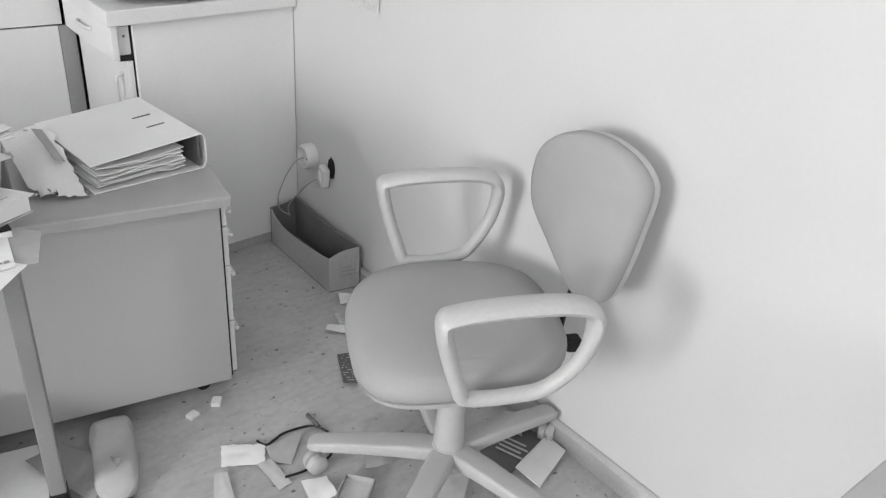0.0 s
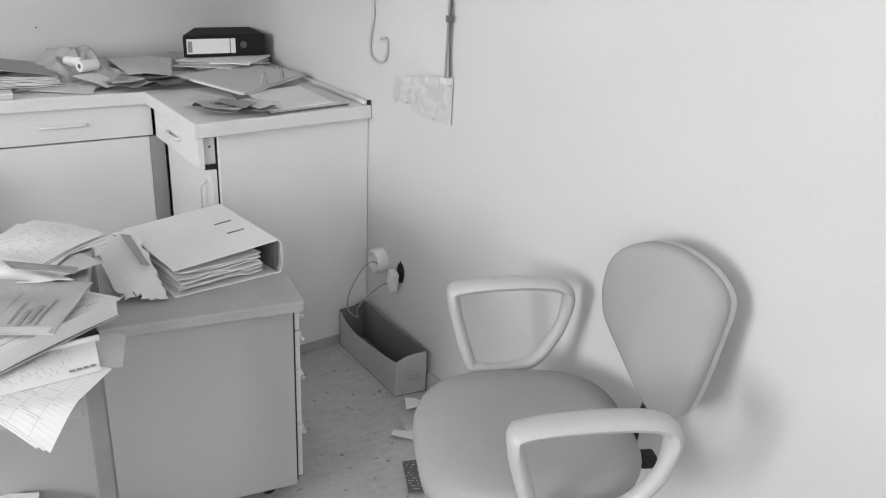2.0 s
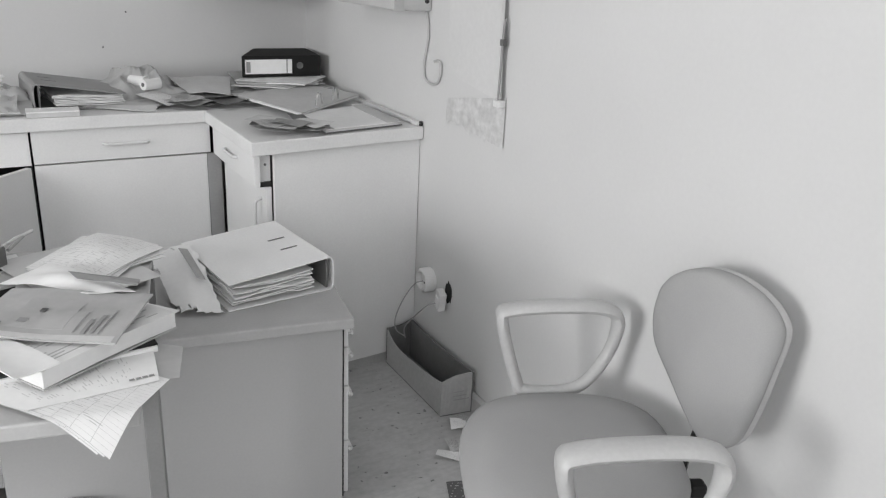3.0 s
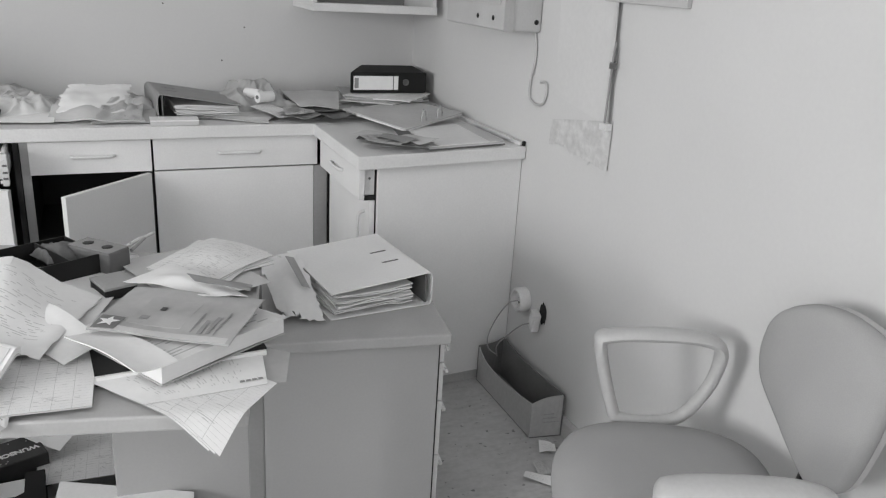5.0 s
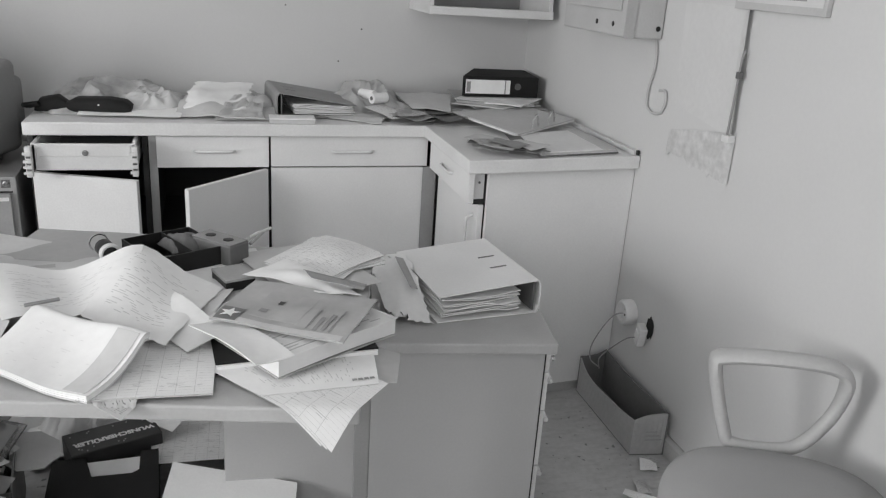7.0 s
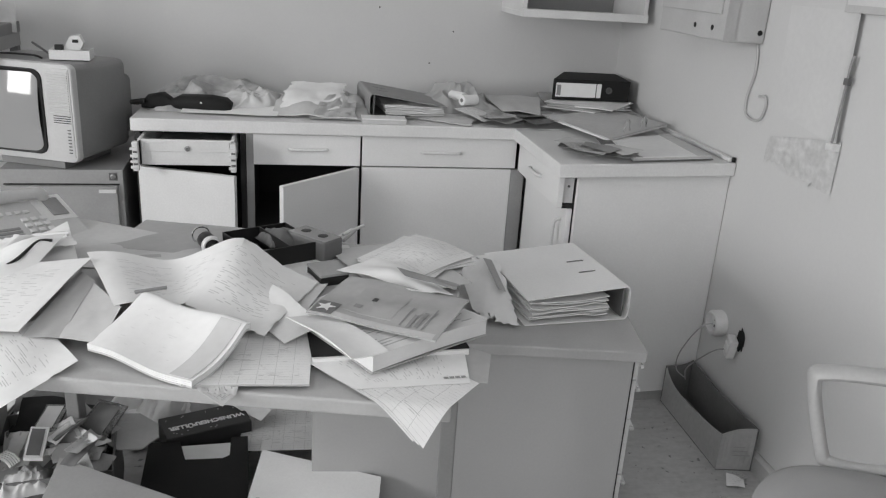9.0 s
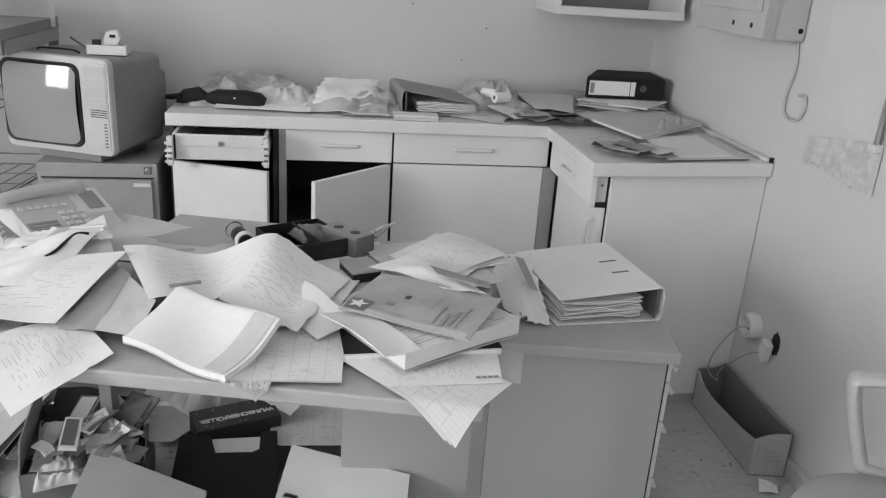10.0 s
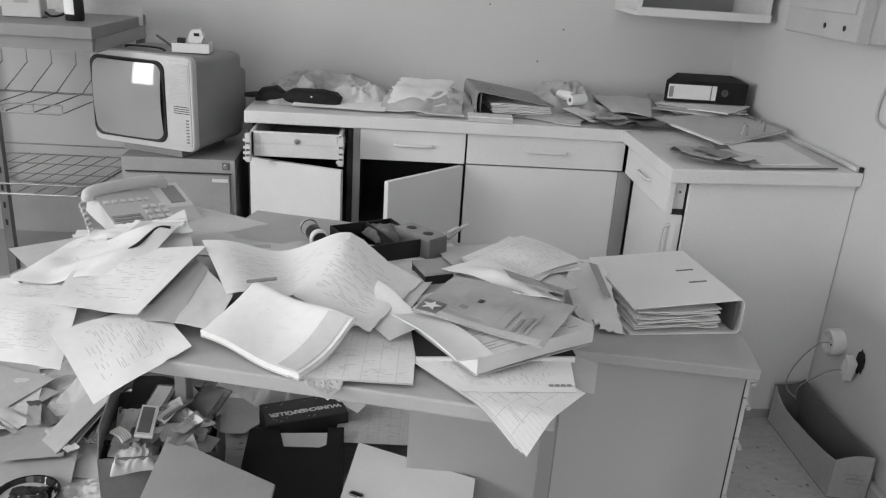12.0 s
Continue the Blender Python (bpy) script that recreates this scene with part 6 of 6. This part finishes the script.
def magazine_file():
    """Black file case lying flat with a notch cut from its edge."""
    e = thing("magazine_file", -1.6, -1.492, 0.012, 3, "black cardboard magazine file with a cut-out notch", "file box")
    out = [(-0.13, -0.17), (0.13, -0.17), (0.13, 0.165), (0.085, 0.165), (0.083, 0.08), (0.065, 0.068), (-0.03, 0.074), (-0.05, 0.165), (-0.13, 0.165)]
    bm = bmesh.new()
    vs = [bm.verts.new((x, y, 0.08)) for x, y in out]
    f = bm.faces.new(vs)
    g = bmesh.ops.extrude_face_region(bm, geom=[f])
    bmesh.ops.translate(bm, verts=[v for v in g["geom"] if isinstance(v, bmesh.types.BMVert)], vec=(0, 0, 0.004))
    part("front", bm, M_BLACKM, e)
    bm = box(-0.13, -0.126, -0.17, 0.165, 0, 0.0795)
    part("side", bm, M_BLACKM, e)
    part("side", box(0.126, 0.13, -0.17, 0.165, 0, 0.0795), M_BLACKM, e)
    part("end", box(-0.1255, 0.1255, -0.17, -0.166, 0, 0.0795), M_BLACKM, e)
    part("inner_block", box(-0.12, 0.12, -0.16, 0.15, 0.002, 0.076), M_PAPER, e, "pale papers inside")


magazine_file()
M_GIFT = mat("dark_printed_card", 0.035, 0.6, 0.2, 9, 0.05)
wf = thing("gift_carton", -1.598, -1.243, 0.0, 20, "dark printed gift carton lying upside down", "box")
part("carton", box(-0.12, 0.115, -0.055, 0.06, 0.0, 0.105, 0.003), M_GIFT, wf, "dark grey printed carton")
letters("WUNSCHERFÜLLER", 0.0235, M_PAPER, wf, pose(0.0, -0.01, 0.1058, 0, 0, 180), "white capital lettering")
rr = random.Random(3)
for i in range(14):
    part("dot", lathe([(0.0022, 0.1055), (0.0022, 0.1062)], 8), M_STEEL, wf).matrix_basis = pose(rr.uniform(-0.11, 0.105), rr.choice((-1, 1)) * rr.uniform(0.025, 0.05), 0)
paper(-1.395, -1.235, 0.05, -2, M_FORM, 0.21, 0.28, 0.004, (0.03, 0.03, 0.0, 0.0), 4.4, label="pale printed leaflet under the desk")
paper(-1.475, -1.16, 0.09, 50, M_PAPER, 0.1, 0.16, 0.01, (0.0, 0.03, 0.0, 0.02), 4.8, label="crumpled white slip under the desk")
paper(-1.6, -1.37, 0.055, -4, M_PAPERM, 0.22, 0.07, 0.004, seed=3, label="pale card between the cartons under the desk", thick=0.002)
wb = thing("box_file", -1.345, -1.70, 0.0, -26, "white box file with a dark finger hole", "binder")
wb.matrix_world = Matrix.Identity(4)
lidq = [Vector(p) for p in ((-1.476, -1.8, 0.155), (-1.19, -1.935, 0.155), (-1.147, -1.682, 0.2), (-1.429, -1.545, 0.2))]
lidm = sum(lidq, Vector()) / 4


def lid_layer(z0, z1, k):
    return loft([[lidm + (p - lidm) * k + Vector((0, 0, z)) for p in lidq] for z in (z0, z1)])


part("body", lid_layer(-0.07, -0.0065, 0.975), M_EDGE, wb, "grey file body")
part("lid", lid_layer(-0.006, 0.0, 1.0), M_WBIND, wb, "white card lid")
hole = pose(-1.425, -1.715, 0.1725, 8, 0, -26)
part("finger_hole", slab(rounded(0.036, 0.013, 0.006, 6), -0.001, 0.0012, 0.0005), M_BLACK, wb, "black finger slot").matrix_basis = hole
part("finger_rim", tube([(x, y, 0.0015) for x, y in rounded(0.036, 0.013, 0.006, 6)], 0.0018, 6, True), M_CHROME, wb, "bright metal rim", True).matrix_basis = hole
under = thing("carton", -1.36, -1.745, 0.0, -24, "low closed carton under the white box file", "box")
part("body", box(-0.1, 0.1, -0.09, 0.09, 0.001, 0.088, 0.003), M_CARD, under)

# thin leaflets and scraps in the carton
rr = random.Random(31)
for i in range(10):
    x, y = rr.uniform(-2.0, -1.84), rr.uniform(-1.6, -1.45)
    paper(x, y, 0.2 + 0.004 * i, rr.uniform(-20, 40), (M_PAPERM, M_PAPER, M_GREYC, M_LEAF, M_FILM)[i % 5], rr.uniform(0.025, 0.05), rr.uniform(0.09, 0.15), 0.006, tuple(rr.uniform(0, 0.014) for _ in range(4)), i * 1.7 + 9, label="thin leaflet in the litter carton", name="leaflet", group="leaflets in the carton", freq=2.5, tilt=(rr.uniform(-12, 12), rr.uniform(-14, 14)), n=(5, 8))
crumple("film_scrap", -1.96, -1.6, 0.17, 0.1, 0.1, 0.05, 4.4, M_PAPERM, "crumpled white film in the litter carton", "film", 15, 5, 30)

# dark round tin on the floor by the desk's leg
tin = thing("dark_bowl", -2.237, -1.588, 0.05, 0, "shiny dark round bowl on the littered floor", "bowl")
M_GLOSS = mat("black_gloss", 0.02, 0.08, 0.3, 12, 0.1, 0.3, 30)
part("bowl", lathe([(0.046, -0.048), (0.058, -0.044), (0.076, -0.005), (0.078, 0.005), (0.073, 0.005), (0.054, -0.026), (0.01, -0.034)], 32), M_GLOSS, tin, "", True)
foil = crumple("foil", 0, 0, 0, 0.115, 0.115, 0.04, 3.0, M_GLOSS, "", "", 0, 5, 20)
foil.parent, foil.matrix_basis = tin, pose(0, 0, -0.026)
tagged(foil, "crumpled dark film")

# ---------------------------------------------------------------- on the floor beside the pedestal and under the chair
FL = "scrap of paper on the linoleum floor"
spread([(-0.72, -1.985, 0.003), (-0.634, -2.03, 0.003), (-0.605, -1.973, 0.006), (-0.692, -1.922, 0.005)], M_PAPER, "torn white scrap on the floor", 0.004, (), 101, 0.0006, 2.5, torn=0.004)
spread([(-0.645, -2.12, 0.003), (-0.612, -2.117, 0.003), (-0.615, -2.024, 0.005), (-0.65, -2.024, 0.006)], M_PAPERM, "pale strip of card on the floor", 0.002, (), 102, 0.001)
spread([(-0.778, -2.075, 0.003), (-0.739, -2.102, 0.003), (-0.717, -2.011, 0.008), (-0.745, -2.0, 0.008)], M_PAPERM, "pale strip of card on the floor", 0.002, (), 103, 0.001)
spread([(-0.618, -2.03, 0.004), (-0.586, -2.066, 0.004), (-0.515, -1.99, 0.01), (-0.609, -1.983, 0.006)], M_PAPERG, "bent scrap of card on the floor", 0.002, (), 104, 0.0015)
for x, y, rz, s in ((-0.703, -1.782, 20, 0.0135), (-0.634, -1.766, 55, 0.015)):
    single("paper_cube", box(-s, s, -s * 0.8, s * 0.8, 0, s * 0.8, 0.002), M_PAPER, pose(x, y, 0.0, 0, 0, rz), "small white folded paper block on the floor", "paper", "folded paper blocks")


sk = thing("paper_sack", -0.908, -1.838, 0.0, -14, "pale rumpled paper sack lying on the floor by the desk leg", "paper bag")
rings = []
for i in range(25):
    y = -0.13 + 0.26 * i / 24
    q = (1 - (abs(y) / 0.131) ** 7) ** 0.5 * (1 + 0.08 * noise.noise((y * 9, 3, 1)))
    ring = []
    for k in range(28):
        a = 2 * math.pi * k / 28
        c, d = math.copysign(abs(math.cos(a)) ** 0.6, math.cos(a)), math.copysign(abs(math.sin(a)) ** 0.6, math.sin(a))
        ring.append(((0.047 * q + 0.004 * noise.noise((k * 0.5, y * 22, 2))) * c, y, 0.002 + max(0.0, 0.026 * q + (0.026 * q + 0.005 * noise.noise((c * 3, y * 20, 5))) * d)))
    rings.append(ring)
part("sack", loft(rings), M_PAPERG, sk, "", True)
paper(-0.99, -1.83, 0.01, 25, M_GREYC, 0.09, 0.2, 0.003, (0.0, 0.05, 0.0, 0.02), 2, label="grey card leaning on the floor by the pedestal", thick=0.002)
for i, (x, y, rz, w, h, m) in enumerate(((-0.2, -1.66, 50, 0.04, 0.09, M_TEXT), (-0.17, -1.62, -10, 0.04, 0.06, M_MAG), (-0.085, -1.505, 15, 0.06, 0.04, M_MAG), (-0.1, -1.53, -25, 0.05, 0.05, M_TEXT))):
    paper(x, y, 0.002 + 0.001 * i, rz, m, w, h, 0.004, (0, 0.004, 0.0, 0.01), i + 0.5, label="small printed card on the floor", n=(5, 6))
spread([(-0.19, -2.378, 0.004), (-0.03, -2.332, 0.004), (-0.058, -2.25, 0.006), (-0.196, -2.28, 0.005)], M_STEELD, "dark printed booklet on the floor under the chair", 0.002, seed=105, thick=0.004, name="booklet", category="book")
nb = thing("notice_lines", -0.12, -2.318, 0.0125, -70, "lines of pale print on the dark booklet", "print")
for i in range(4):
    part("text_bar", box(-0.035, 0.036 - 0.012 * (i % 2), -0.03 + 0.015 * i, -0.024 + 0.015 * i, 0, 0.0005), M_PAPERM, nb)
spread([(-0.165, -2.372, 0.01), (-0.16, -2.449, 0.008), (-0.026, -2.4, 0.01), (-0.028, -2.335, 0.012)], M_PAPER, "white folded leaflet on the floor under the chair", 0.002, seed=106, thick=0.004, name="leaflet", category="leaflet")
spread([(-0.383, -2.336, 0.004), (-0.325, -2.376, 0.004), (-0.248, -2.312, 0.008), (-0.341, -2.292, 0.005)], M_PAPERM, "pale scrap of paper under the chair", 0.004, seed=107)
single("plastic_disc", lathe([(0.03, 0.0), (0.032, 0.004), (0.03, 0.012), (0.026, 0.014)], 24), M_BLACK, pose(-0.935, -1.995, 0.001), "black round plastic disc on the floor", "disc")
tr = thing("shallow_tray", -0.515, -2.225, 0.002, 40, "shallow pale card tray on the floor", "tray")
part("floor", box(-0.045, 0.045, -0.035, 0.035, 0, 0.002), M_PAPERM, tr)
for b in ((-0.045, 0.045, -0.035, -0.032), (-0.045, 0.045, 0.032, 0.035), (-0.045, -0.042, -0.0315, 0.0315), (0.042, 0.045, -0.0315, 0.0315)):
    part("side", box(*b, 0.0022, 0.016), M_PAPERG, tr)
cup = thing("paper_cup", -0.075, -2.265, 0.03, 30, "pale paper cup lying on its side", "cup")
part("cup", lathe([(0.02, -0.03), (0.024, 0.0), (0.028, 0.03), (0.026, 0.03), (0.02, -0.02)], 20), M_PAPERM, cup, "", True).matrix_basis = pose(0, 0, 0, 90, 0, 0)
cab2 = [(-0.615, -1.952, 0.006), (-0.605, -1.977, 0.006), (-0.58, -1.972, 0.006), (-0.554, -1.964, 0.006), (-0.51, -1.968, 0.006), (-0.479, -1.982, 0.006), (-0.46, -2.03, 0.006), (-0.49, -2.085, 0.006), (-0.521, -2.098, 0.006), (-0.569, -2.102, 0.006), (-0.617, -2.095, 0.006)]
single("power_cable", tube(smooth_path(cab2, per=6), 0.0032, 6), M_BLACK, None, "black cord lying on the floor", "cable", smooth=True)
single("pen", tube([(-0.027, 0, 0), (0.027, 0, 0)], 0.005, 8), M_STEELD, pose(-0.469, -1.962, 0.006, 0, 0, -88), "dark pen stub on the floor", "pen", smooth=True)
for i, (x, y, rz) in enumerate(((-0.41, -2.16, -30), (-0.575, -2.175, -10), (-0.36, -2.44, 5))):
    paper(x, y, 0.003 + 0.0015 * i, rz, (M_PAPERG, M_PAPER, M_PAPERM)[i], 0.06, 0.07, 0.006, (0, 0.012, 0.0, 0.008), i + 20.5, label=FL, n=(6, 6), group="scraps under the chair")
rr = random.Random(77)
bm = bmesh.new()
for i in range(80):
    x, y, s = rr.uniform(-0.95, -0.03), rr.uniform(-2.6, -1.2), rr.uniform(0.001, 0.0035)
    box(-s, s, -s * 0.6, s * 0.6, 0.0003, s * 0.7, 0, bm, Matrix.Translation((x, y, 0)) @ Matrix.Rotation(rr.uniform(0, 3.1), 4, "Z"))
single("floor_crumbs", bm, M_STEEL, None, "dark crumbs and grit strewn over the floor", "debris", kind="stuff")

M_DPRINT = printed("dark_print", 0.12, 0.4, 12, 0.45, 0, 0.06)
spread([(-1.177, -1.674, 0.012), (-1.036, -1.695, 0.012), (-1.056, -1.892, 0.012), (-1.192, -1.864, 0.012)], M_PAPER, "white sheet lying on the floor by the desk leg", 0.003, seed=95, thick=0.002)
# corner of a pale side table by the wall
st = thing("side_table", 0, 0, 0, 0, "pale side table standing against the wall", "table")
part("tabletop", box(-0.5, -0.005, -3.75, -3.1, 0.675, 0.7, 0.004), M_EDGE, st)
for x in (-0.47, -0.035):
    for y in (-3.72, -3.13):
        part("leg", box(x - 0.018, x + 0.018, y - 0.018, y + 0.018, 0, 0.6745, 0.002), M_STEEL, st)

spread([(-0.33, -1.879, 0.008), (-0.262, -1.923, 0.008), (-0.223, -1.782, 0.008), (-0.279, -1.762, 0.008)], M_DPRINT, "dark printed card on the linoleum floor", 0.001, seed=3, name="printed_card", category="card")
part8 = [(0.074 * math.cos(radians(45 * k + 20)), 0.084 * math.sin(radians(45 * k + 20))) for k in range(8)]
single("card_octagon", slab(part8, 0.0, 0.003), M_PAPERG, pose(-1.768, -1.415, 0.185, 4, 8, 14), "pale eight-sided card on the heap under the desk", "card")
